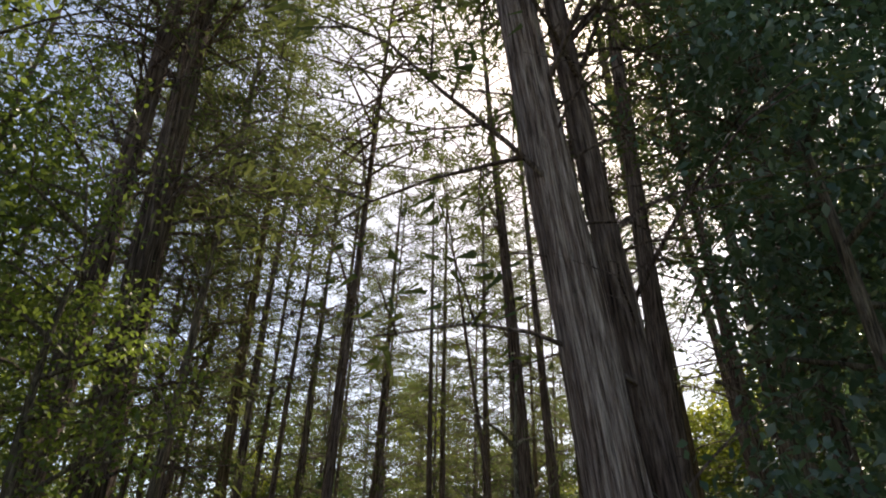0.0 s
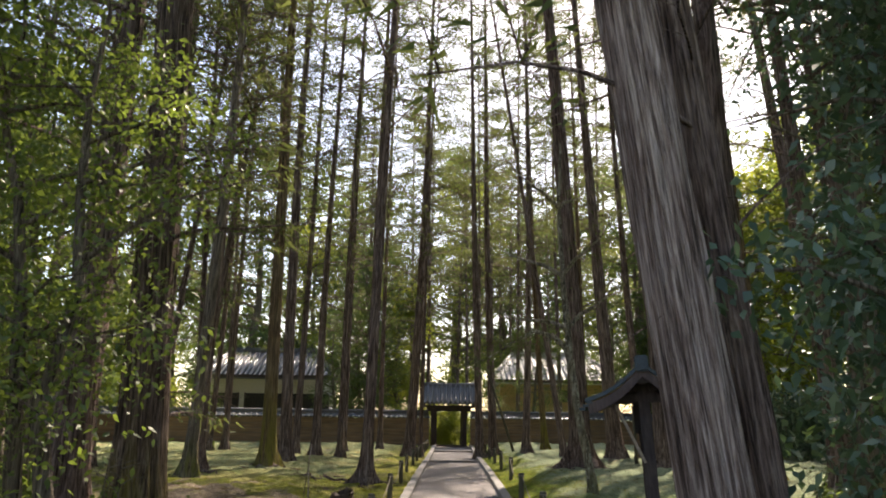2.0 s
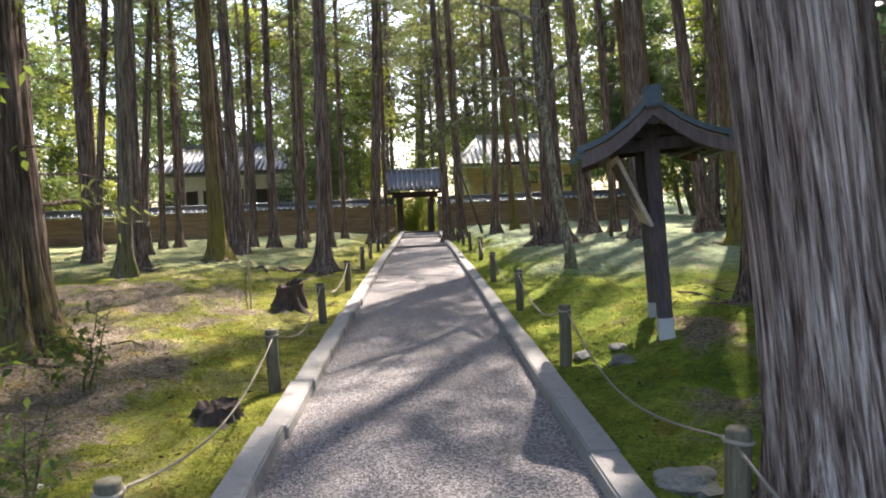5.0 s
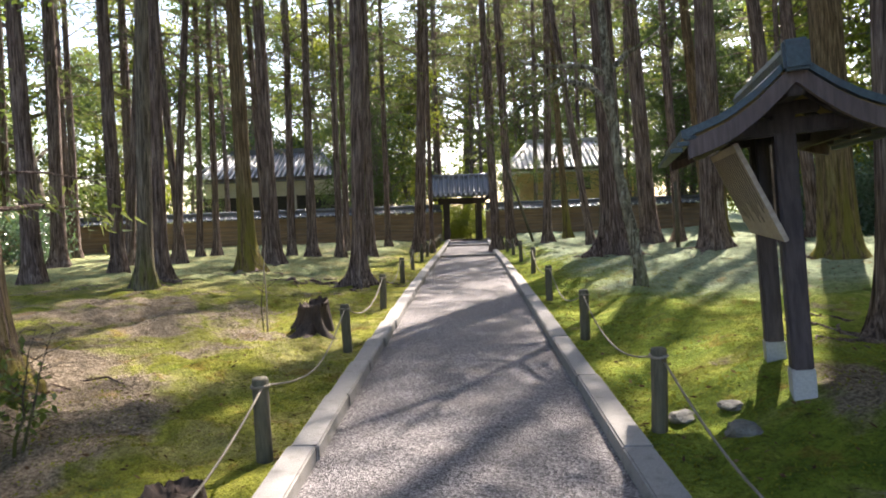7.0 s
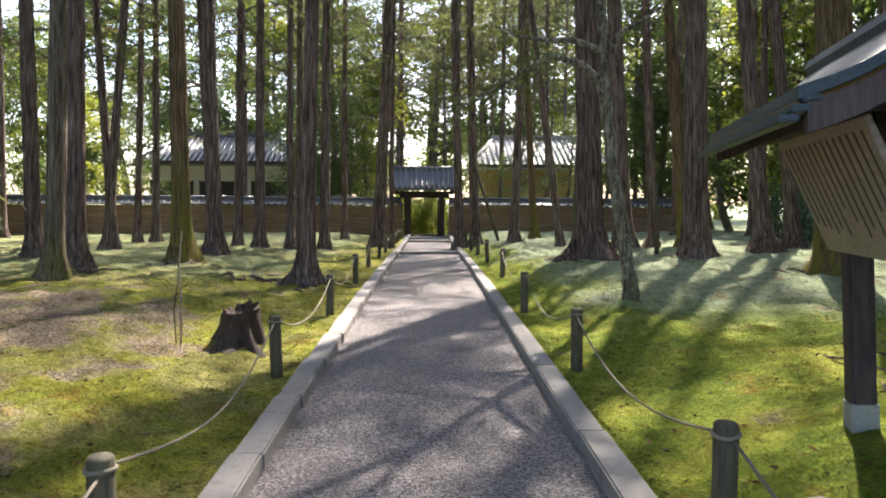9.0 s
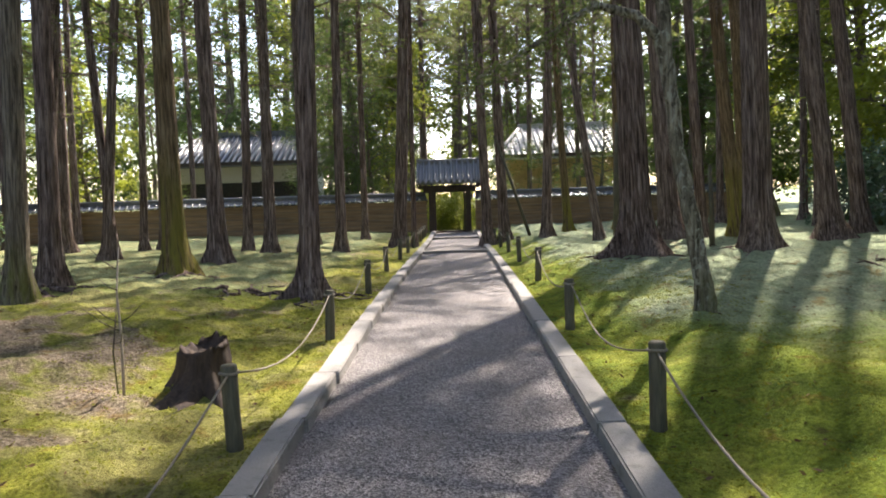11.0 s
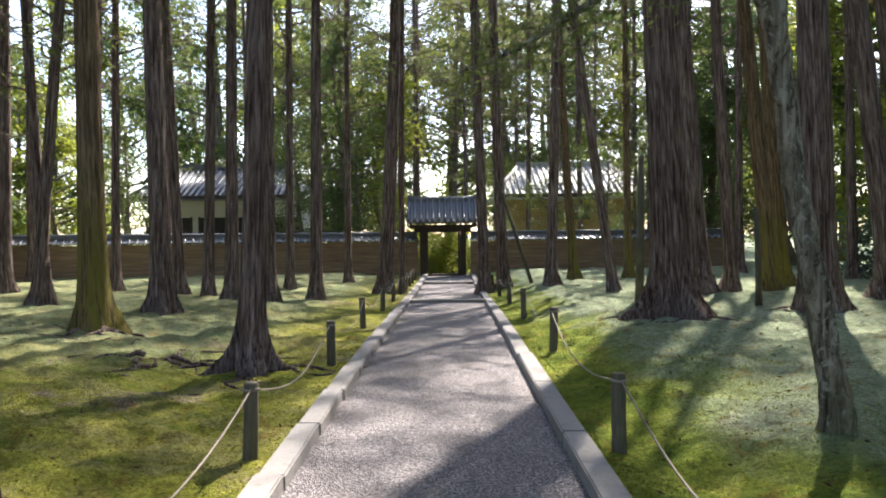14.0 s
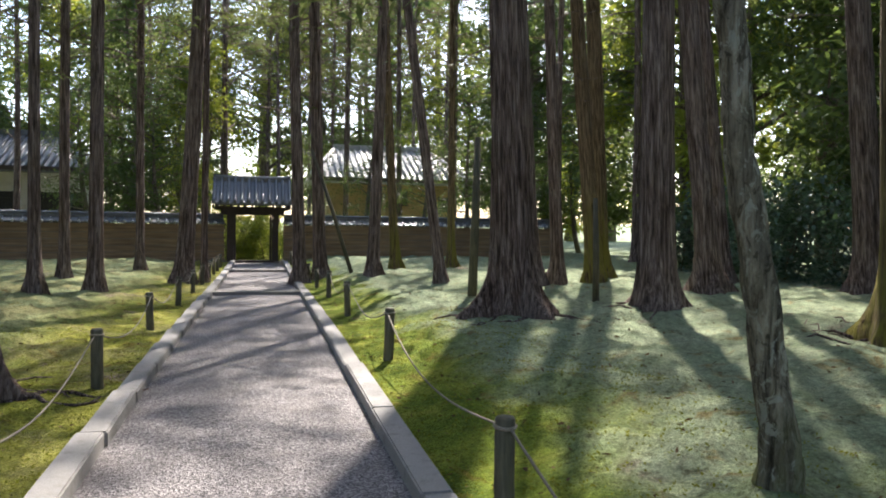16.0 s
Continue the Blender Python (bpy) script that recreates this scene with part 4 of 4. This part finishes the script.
# ---- broadleaved trees ----
def broadleaf_meshes(seed, h, spread, leaf, count, low=0.3, clump=0.35, stems=1, droop=0.25, far=False):
    """Trunk, limbs and leaves of a broadleaved tree with an uneven crown."""
    rng, nr = random.Random(seed), np.random.default_rng(seed)
    tubes, tips = [], []
    for s in range(stems):
        a0 = rng.uniform(0, 6.28)
        off = 0.0 if stems == 1 else 0.25
        pts = [Vector((math.cos(a0) * off, math.sin(a0) * off, -0.2))]
        for i in range(1, 8):
            pts.append(pts[-1] + Vector((rng.gauss(0, 0.05) * h * 0.3 + math.cos(a0) * off * 0.3, rng.gauss(0, 0.05) * h * 0.3 + math.sin(a0) * off * 0.3, h / 7.2)))
        r0 = 0.016 * h / stems ** 0.5
        tubes.append(tube(pts, [r0 * (1.25 - 1.15 * i / 7) for i in range(8)], 8, False))
        for i in range(int(20 / stems) + 4):
            u = low + (1 - low) * i / (int(20 / stems) + 3)
            k = min(6, int(u * 7))
            b = pts[k].lerp(pts[k + 1], u * 7 - k)
            a, ln = rng.uniform(0, 6.28), spread * (1.05 - 0.6 * abs(u - 0.45)) * rng.uniform(0.5, 1.1)
            e = b + Vector((math.cos(a) * ln, math.sin(a) * ln, ln * rng.uniform(-0.05, 0.5)))
            mid = b.lerp(e, 0.5) + Vector((0, 0, 0.1 * ln))
            tubes.append(tube([b, b.lerp(mid, 0.5), mid, e], [r0 * 0.4, r0 * 0.3, r0 * 0.2, r0 * 0.05], 5, False))
            for w in (0.45, 0.7, 0.85, 1.0):
                tips.append(b.lerp(e, w) + Vector((rng.gauss(0, .12), rng.gauss(0, .12), rng.gauss(0, .1))) * spread)
            for w in (0.5, 0.8):
                p = b.lerp(e, w)
                e2 = p + Vector((rng.gauss(0, 0.3), rng.gauss(0, 0.3), rng.gauss(0.05, 0.2))) * spread
                tubes.append(tube([p, p.lerp(e2, 0.5) + Vector((0, 0, 0.03 * spread)), e2], [r0 * 0.16, r0 * 0.1, r0 * 0.03], 4, False))
                tips.append(e2)
    tips = np.array([tuple(q) for q in tips])
    pick = nr.integers(0, len(tips), count)
    size = clump * spread * nr.uniform(0.5, 1.0, (len(tips), 1))
    cen = tips[pick] + nr.normal(0, 1, (count, 3)) * size[pick] * np.array([1, 1, 0.6])
    cen = cen[np.hypot(cen[:, 0], cen[:, 1]) < 1.05 * spread]
    dirs = nr.normal(0, 1, cen.shape) * np.array([1, 1, 0.5]) - np.array([0, 0, droop])
    return mesh_of("trunk", *join(tubes)), numpy_mesh("crown", *(sprays(nr, cen, dirs, leaf, leaf * 0.24, 0.2, 0.5) if far else blades(nr, cen, dirs, leaf, leaf * 0.30, 0.2, 0.5)))


FAR_TREES = []
for k, (h, s, n) in enumerate(((12, 3.2, 6200), (14, 3.5, 6800), (10, 3.0, 5600), (16, 3.4, 6800))):
    tr, cr = broadleaf_meshes(70 + k, h, s, 0.25, int(n * 1.5), 0.12, 0.14, far=True)
    tr.materials.append(BARK_GREY)
    # second copy of the crown, with sunlight painted into its leaves
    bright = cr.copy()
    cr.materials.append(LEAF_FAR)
    bright.materials.append(LEAF_SUNLIT)
    FAR_TREES.append((tr, cr, bright))


def far_tree(x, y, k, bright=False, scale=1.0):
    tr, cr, br = FAR_TREES[k % 4]
    t = thing("broadleaf_tree", pose(x, y, ground_z(x, y), 0, 0, (x * 57 + y * 91) % 360),
              "leafy %s broadleaved tree with a spreading uneven crown" % ("painted-sunlit yellow-green" if bright else "dark green"), "tree", "broadleaved trees around the grove")
    m = Matrix.Scale(scale, 4)
    part("trunk", tr, None, t, m=m)
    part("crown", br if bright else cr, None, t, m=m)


# behind the wall
for i, x in enumerate((-27, -23.5, -20.5, -5.6, -3.2, 13.6, 16.4, 19.5)):
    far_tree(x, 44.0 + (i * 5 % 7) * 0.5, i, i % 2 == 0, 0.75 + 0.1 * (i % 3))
for i in range(13):
    x = -30 + 5.0 * i
    far_tree(x, (71 if -6 < x < 16 else 62) + (i * 11 % 9), i + 1, i % 3 == 0, 1.7)
for i in range(7):
    far_tree(-27 + 9.0 * i, 80 + (i * 11 % 9), i, False, 2.2)
# closing the grove on both sides and behind
for i in range(10):
    far_tree(16.5 + (i * 7 % 5) * 1.2, 7 + 3.7 * i, i, i % 4 == 0, 1.25)
for i in range(8):
    far_tree(25 + (i * 7 % 5) * 1.5, 5 + 6.0 * i, i + 2, False, 1.5)
for i in range(9):
    far_tree(-19.5 - (i * 7 % 5) * 1.3, 5 + 4.0 * i, i + 3, i % 3 == 1, 1.25)
for i in range(7):
    far_tree(-28 - (i * 7 % 5) * 1.5, 5 + 6.5 * i, i, False, 1.5)
for i in range(6):
    far_tree(-30 + 12.0 * i, -34 - (i * 5 % 7), i, False, 1.0)
for x, y, k in ((17.2, 33.0, 1), (13.4, 46.5, 3), (15.8, 41.0, 2)):
    far_tree(x, y, k, k == 1, 1.2)
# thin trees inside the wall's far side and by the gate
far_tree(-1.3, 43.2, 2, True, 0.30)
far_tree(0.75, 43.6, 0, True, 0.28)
THIN_TR, THIN_CR = broadleaf_meshes(77, 9.0, 2.2, 0.15, 5000, 0.2, 0.22, far=True)
THIN_TR.materials.append(BARK_GREY)
THIN_CR.materials.append(LEAF_FAR)
for x, y, s in ((-16.6, 45.0, 0.9), (-7.4, 44.3, 0.85), (-6.2, 47.0, 1.1), (2.6, 44.6, 0.62), (5.2, 45.6, 0.8), (7.8, 44.4, 0.7), (10.4, 45.5, 0.9), (12.6, 44.4, 0.9), (-4.2, 42.6, 0.8)):
    t = thing("slender_tree", pose(x, y, ground_z(x, y), 0, 0, (x * 57 + y * 91) % 360), "slender broadleaved tree with thin open foliage behind the wall", "tree", "slender trees behind the wall")
    part("trunk", THIN_TR, None, t, m=Matrix.Scale(s, 4))
    part("crown", THIN_CR, None, t, m=Matrix.Scale(s, 4))

# hedge-like shrubs in the east
SHRUB_TR, SHRUB_CR = broadleaf_meshes(91, 2.0, 1.1, 0.13, 3200, 0.15, 0.30, 3)
SHRUB_TR.materials.append(BARK_GREY)
SHRUB_CR.materials.append(LEAF_EVERGREEN)


def shrub(x, y, scale=1.0):
    t = thing("shrub", pose(x, y, ground_z(x, y) - 0.03, 0, 0, (x * 83 + y * 47) % 360), "dense glossy dark green evergreen shrub", "shrub", "shrubs at the grove's edge")
    part("stem", SHRUB_TR, None, t, m=Matrix.Scale(scale, 4))
    part("crown", SHRUB_CR, None, t, m=Matrix.Scale(scale, 4))


# shrubs behind the gate opening look sunlit through leaf colour alone
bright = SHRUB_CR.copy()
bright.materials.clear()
bright.materials.append(LEAF_SUNLIT)
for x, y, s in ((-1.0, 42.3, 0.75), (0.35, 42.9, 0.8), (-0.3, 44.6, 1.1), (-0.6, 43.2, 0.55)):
    t = thing("shrub", pose(x, y, ground_z(x, y) - 0.03, 0, 0, x * 140), "yellow-green shrub just beyond the gate, sunlight put in its leaf colour", "shrub", "shrubs beyond the gate")
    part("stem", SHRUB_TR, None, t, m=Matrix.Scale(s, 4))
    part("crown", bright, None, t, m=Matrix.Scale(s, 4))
for i in range(14):
    shrub(13.6 + 0.5 * math.sin(i * 2.1) + (1.6 if i % 2 else 0), 16 + 1.25 * i, 1.05 + 0.1 * (i % 3))
for i in range(8):
    shrub(-15.2 - (i % 3) * 0.8, 13 + 2.2 * i, 0.9 + 0.12 * (i % 3))

# ---- foreground foliage ----
tr, cr = broadleaf_meshes(21, 9.0, 2.1, 0.12, 14000, 0.15, 0.2, 2, 0.5)
tr.materials.append(BARK_GREY)
cr.materials.append(LEAF_EVERGREEN)
for x, y, turn, s in ((3.75, 3.0, 40, 1.0), (11.5, 12.5, 160, 1.0), (10.4, 8.6, 290, 1.0), (6.2, 4.4, 200, 1.3)):
    t = thing("evergreen_tree", pose(x, y, ground_z(x, y), 0, 0, turn), "broadleaved evergreen with glossy blue-green leaves", "tree", "evergreens by the entrance")
    part("trunk", tr, None, t, m=Matrix.Scale(s, 4))
    part("crown", cr, None, t, m=Matrix.Scale(s, 4))
tr, cr = broadleaf_meshes(24, 14.0, 2.6, 0.14, 6500, 0.45, 0.2, 1, 0.4)
tr.materials.append(BARK_GREY)
cr.materials.append(LEAF_EVERGREEN)
for x, y, turn in ((6.1, 9.3, 10), (9.3, 6.4, 130)):
    t = thing("evergreen_tree", pose(x, y, ground_z(x, y), 0, 0, turn), "tall broadleaved evergreen with a bare lower trunk and glossy leaves", "tree", "evergreens by the entrance")
    part("trunk", tr, None, t)
    part("crown", cr, None, t)

tr, cr = broadleaf_meshes(33, 7.5, 1.8, 0.085, 10000, 0.25, 0.2, 2, 0.3)
tr.materials.append(BARK_GREY)
cr.materials.append(LEAF_SAPLING)
for x, y, a, s in ((-4.5, 3.6, 0, 1.0), (-6.3, 5.4, 150, 1.1), (-4.9, 0.9, 240, 1.1), (-3.55, 4.4, 75, 0.85), (-6.6, 9.5, 20, 1.1)):
    t = thing("understorey_tree", pose(x, y, ground_z(x, y), 0, 0, a), "slender understorey tree with small bright green leaves", "tree", "understorey trees by the entrance")
    part("trunk", tr, None, t, m=Matrix.Scale(s, 4))
    part("crown", cr, None, t, m=Matrix.Scale(s, 4))

limb_tree = thing("bare_tree", pose(-3.15, 0.75, ground_z(-3.15, 0.75)), "dark bare tree with crooked forking limbs near the entrance", "tree")
part("trunk", mesh_of("trunk", *tube([(0, 0, -0.2), (0.06, 0, 1.2), (0.14, -0.05, 2.6), (0.22, -0.1, 3.7), (0.26, -0.12, 4.35)], [0.06, 0.052, 0.046, 0.04, 0.034], 9)), BARK_GREY, limb_tree)
part("limb", mesh_of("limb", *tube([(0.26, -0.12, 4.3), (0.36, -0.12, 4.9), (0.54, -0.12, 5.6), (0.6, -0.1, 6.2), (0.75, 0, 7.0)], [0.034, 0.026, 0.02, 0.014, 0.006], 7)), BARK_GREY, limb_tree)
part("limb", mesh_of("limb", *tube([(0.26, -0.12, 4.3), (0.18, -0.12, 4.95), (-0.08, -0.12, 5.5), (-0.18, -0.1, 6.1), (-0.35, 0, 6.9)], [0.03, 0.022, 0.018, 0.012, 0.005], 7)), BARK_GREY, limb_tree)
for k in range(9):
    rk = random.Random(300 + k)
    p0 = Vector((0.3 + 0.03 * k, -0.12, 4.6 + 0.24 * k)) if k % 2 else Vector((0.15 - 0.04 * k, -0.12, 4.6 + 0.2 * k))
    p1 = p0 + Vector((rk.uniform(-0.7, 0.7), rk.uniform(-0.3, 0.3), rk.uniform(0.1, 0.6)))
    part("twig", mesh_of("twig", *tube([p0, p0.lerp(p1, 0.5) + Vector((0, 0, 0.06)), p1], [0.011, 0.008, 0.003], 5)), BARK_GREY, limb_tree)

SAP_TR, SAP_CR = broadleaf_meshes(57, 1.25, 0.45, 0.085, 620, 0.3, 0.20, 2)
SAP_TR.materials.append(BARK_GREY)
SAP_CR.materials.append(LEAF_SAPLING)
for x, y, s in ((-1.75, 1.75, 0.9), (-2.4, 2.3, 1.0), (-2.9, 3.3, 1.1), (-2.15, 3.6, 0.7), (-3.3, 5.4, 1.2), (-3.0, 6.0, 0.8), (-2.9, 1.6, 1.3), (5.4, 8.6, 0.8), (-2.5, 1.0, 1.5), (-3.5, 2.4, 1.6), (-3.9, 4.6, 1.5), (-4.4, 5.6, 1.3), (-1.95, 1.05, 0.75)):
    t = thing("sapling", pose(x, y, ground_z(x, y), 0, 0, (x * 99 + y * 41) % 360), "small leafy sapling with thin bare stems", "sapling", "saplings on the forest floor")
    part("stem", SAP_TR, None, t, m=Matrix.Scale(s, 4))
    part("leaves", SAP_CR, None, t, m=Matrix.Scale(s, 4))


# ---- young tree with large leaves by the start of the path ----
def build_young_tree():
    t = thing("young_tree", pose(1.95, -1.7, ground_z(1.95, -1.7)), "slender young tree with large soft green leaves overhanging the path", "tree")
    part("trunk", mesh_of("trunk", *tube([(0, 0, -0.1), (0.05, 0, 1.0), (-0.05, 0, 2.1), (-0.35, -0.05, 3.0), (-0.7, -0.1, 3.5)], [0.035, 0.03, 0.024, 0.016, 0.008], 8)), BARK_THIN, t)
    for k, (twig, spread) in enumerate((((-1.38, -0.25, 3.05), 0.12), ((-1.36, -0.25, 2.62), 0.06), ((-1.2, -0.2, 2.98), 0.08))):
        e = Vector(twig)
        s = Vector((-0.35, -0.05, 3.0))
        part("twig", mesh_of("twig", *tube([s, s.lerp(e, 0.5) + Vector((0, 0, 0.06)), e], [0.008, 0.006, 0.003], 5)), BARK_THIN, t)
        rng = random.Random(60 + k)
        for i in range(3):
            bm = bmesh.new()
            outline = ((0, 0), (0.030, 0.025), (0.042, 0.06), (0.030, 0.095), (0, 0.125))
            mid = [bm.verts.new((0, y, 0.012 * math.sin(y * 25))) for _, y in outline]
            for sgn in (1, -1):
                edge = [mid[0]] + [bm.verts.new((sgn * x, y, 0.008 + 0.012 * math.sin(y * 25))) for x, y in outline[1:-1]] + [mid[-1]]
                for q in range(4):
                    vs = [mid[q], edge[q], edge[q + 1], mid[q + 1]]
                    vs = [v for n, v in enumerate(vs) if v not in vs[:n]]
                    bm.faces.new(vs if sgn > 0 else vs[::-1])
            place = e + Vector((rng.uniform(-spread, spread), rng.uniform(-0.08, 0.08), rng.uniform(-spread, spread) * 0.5))
            part("leaf", bm, LEAF_SAPLING, t, m=pose(*place, rng.uniform(20, 70), rng.uniform(-40, 40), rng.uniform(90, 240)))


build_young_tree()


# ---- stumps and roots ----
def build_stump(x, y, r, h, label):
    z = ground_z(x, y) - 0.05
    rng = random.Random(int(x * 100))
    sides, rings = 48, 12
    verts, faces = [], []
    for j in range(rings + 1):
        s = j / rings
        for i in range(sides):
            a = 2 * math.pi * i / sides
            n1 = noise.noise(Vector((math.cos(a) * 2.5 + x, math.sin(a) * 2.5, s)))
            n2 = noise.noise(Vector((math.cos(a) * 7 + x, math.sin(a) * 7, s * 1.5)))
            lean = 0.55 + 0.75 * math.cos(a - 3.7)
            q = r * (0.95 - 0.12 * s + 2.1 * math.exp(-s * 4.5) * max(0.04, lean * (0.55 + 1.2 * n1) + 0.35 * n2) + 0.22 * n1 + 0.13 * n2)
            top = h * (1 + 0.16 * math.cos(a - 0.6) + 0.12 * n1 + 0.06 * n2)
            verts.append((q * math.cos(a), q * math.sin(a), top * s))
    k = len(verts)
    for ring, (q, d) in enumerate(((0.86, -0.015), (0.55, -0.06), (0.2, -0.08))):
        for i in range(sides):
            a = 2 * math.pi * i / sides
            verts.append((r * q * math.cos(a), r * q * math.sin(a), h + d * min(1, h / 0.45) + 0.06 * noise.noise(Vector((a * 3, q * 9, x)))))
    for j in range(rings + 3):
        for i in range(sides):
            a, b = j * sides + i, j * sides + (i + 1) % sides
            faces.append((a, b, b + sides, a + sides))
    faces.append(tuple(range(len(verts) - sides, len(verts))))
    ob = part("tree_stump", mesh_of("tree_stump", verts, faces), STUMP_WOOD)
    ob.location = (x, y, z)
    return tagged(ob, label, "stump", "old stumps")


build_stump(-1.95, 10.75, 0.22, 0.40, "dark rotten hollow tree stump on the moss")
build_stump(2.82, 4.15, 0.13, 0.62, "tall dark broken stump behind the big cypress")
build_stump(-1.50, 5.15, 0.17, 0.15, "low crumbling stump beside the kerb")


def build_roots(x, y, count, reach, seed):
    rng = random.Random(seed)
    tubes = []
    for i in range(count):
        a = rng.uniform(0, 6.28)
        ln = reach * rng.uniform(0.5, 1)
        pts, rad = [], []
        for k in range(9):
            u = k / 8
            a += rng.gauss(0, 0.16)
            px = x + math.cos(a) * (0.12 + ln * u)
            py = y + math.sin(a) * (0.12 + ln * u)
            pts.append((px, py, ground_z(px, py) + 0.018 * math.cos(k * 1.7 + i) + 0.012 * (1 - u)))
            rad.append(0.034 * (1 - u) ** 1.6 + 0.008)
        tubes.append(tube(pts, rad, 6))
    ob = part("tree_roots", mesh_of("tree_roots", *join(tubes)), BARK)
    tagged(ob, "thin gnarled roots creeping over the moss", "roots", "surface roots", kind="stuff")


build_roots(-2.15, 15.95, 9, 1.3, 1)
build_roots(-5.1, 18.3, 7, 1.6, 2)
build_roots(3.6, 19.3, 8, 1.4, 3)
build_roots(6.05, 19.5, 6, 1.3, 4)
build_roots(-3.84, 6.95, 8, 1.2, 5)
build_roots(-3.4, 16.3, 6, 1.4, 6)
build_roots(-6.3, 16.0, 8, 1.2, 7)
build_roots(7.4, 16.2, 8, 1.5, 8)
build_roots(4.02, 8.2, 8, 1.3, 9)
build_roots(1.8, 2.7, 7, 0.9, 10)

# thin stakes standing in the moss
for x, y, h, r, lx in ((3.73, 21.8, 2.9, 0.09, 0.02), (5.4, 20.3, 1.7, 0.06, -0.03), (2.55, 29.5, 3.4, 0.06, -0.34)):
    z = ground_z(x, y)
    v, f = tube([(0, 0, -0.1), (lx * h * 0.5 + 0.01, 0, h * 0.5), (lx * h, 0, h)], [r, r * 0.85, r * 0.6], 9)
    ob = part("stake", mesh_of("stake", v, f), POST_WOOD)
    ob.location = (x, y, z)
    tagged(ob, "thin bare wooden stake standing upright in the moss", "stake", "stakes in the moss")


# bare young tree tied to a thin cane
def build_bare_sapling(x, y, h, seed):
    rng = random.Random(seed)
    t = thing("bare_sapling", pose(x, y, ground_z(x, y)), "thin leafless sapling with a few bare twigs on the moss", "sapling", "bare saplings")
    part("stem", mesh_of("stem", *tube([(0, 0, -0.05), (0.01, 0, h * 0.4), (-0.01, 0.01, h * 0.7), (0.03, 0, h)], [0.012, 0.010, 0.008, 0.004], 7)), BOARD_WOOD, t)
    part("cane", mesh_of("cane", *tube([(-0.05, 0.02, -0.05), (-0.07, 0.02, h * 0.3), (-0.015, 0.01, h * 0.62)], [0.007, 0.007, 0.005], 6)), BARK_GREY, t)
    for i in range(6):
        z = h * rng.uniform(0.35, 0.95)
        a, ln = rng.uniform(0, 6.28), rng.uniform(0.12, 0.3)
        e = Vector((math.cos(a) * ln, math.sin(a) * ln, z + ln * 0.8))
        part("twig", mesh_of("twig", *tube([(0, 0, z), Vector((0, 0, z)).lerp(e, 0.5) + Vector((0, 0, -0.02)), e], [0.005, 0.004, 0.002], 5)), BARK_GREY, t)


build_bare_sapling(-2.5, 10.5, 1.15, 3)
build_bare_sapling(4.3, 6.6, 0.9, 4)


# ---- kerbs ----
def kerb_stone(length):
    bm = box(0.185, length - 0.012, 0.26, (0, 0, 0), 0.012)
    me = bpy.data.meshes.new("kerb_stone")
    bm.to_mesh(me)
    bm.free()
    me.materials.append(KERB)
    return me


for name, side, length in (("kerb_west", -1, 1.25), ("kerb_east", 1, 1.85)):
    k = thing(name, pose(0, 0, 0), "line of pale grey concrete kerb blocks along the gravel path", "kerb", kind="structure")
    me = kerb_stone(length)
    rr = random.Random(17 + side)
    y = -9.0
    while y < 39.2:
        c = y + length / 2
        skew = 0.7 if side < 0 else 0.0
        part("kerb_stone", me, None, k, m=pose(side * 1.03 + rr.uniform(-.006, .006), c, path_z(c) - 0.02 + rr.uniform(-.006, .008), 0.5 if side < 0 else 0, rr.uniform(-1, 1), skew + rr.uniform(-0.3, 0.3)))
        y += length


# ---- moss tufts and litter ----
def scatter(name, label, category, material, count, seed, x_from, x_to, y_from, y_to, length, width, upright):
    nr = np.random.default_rng(seed)
    side = np.where(nr.random(count) < 0.5, -1.0, 1.0)
    x = side * (x_from + (x_to - x_from) * nr.random(count) ** 1.4)
    y = y_from + (y_to - y_from) * nr.random(count) ** 1.2
    z = np.array([ground_z(float(p), float(q)) for p, q in zip(x, y)])
    cen = np.stack([x, y, z - 0.004], axis=1)
    dirs = nr.normal(0, 1, (count, 3)) * np.array([1, 1, 0.15]) + np.array([0, 0, upright])
    ob = part(name, numpy_mesh(name, *blades(nr, cen, dirs, length, width, 0.0, 0.2)), material)
    tagged(ob, label, category, kind="stuff")


LITTER = leaf_material("fallen leaves", (0.05, 0.03, 0.018), (0.13, 0.075, 0.04), (0.24, 0.16, 0.09), (0.2, 0.12, 0.05), 0.1, 0.8, 0.1)
TUFT = leaf_material("moss tufts", (0.07, 0.10, 0.012), (0.15, 0.175, 0.02), (0.26, 0.26, 0.04), (0.36, 0.36, 0.05), 0.45, 0.9, 0.1)
scatter("moss_tufts", "short upright tufts of green moss", "moss", TUFT, 45000, 5, 1.14, 3.4, 2.5, 20, 0.026, 0.006, 0.5)
scatter("leaf_litter", "small brown fallen leaves and needles on the moss", "leaf litter", LITTER, 6000, 6, 1.14, 8, 1.0, 24, 0.055, 0.010, 0.12)
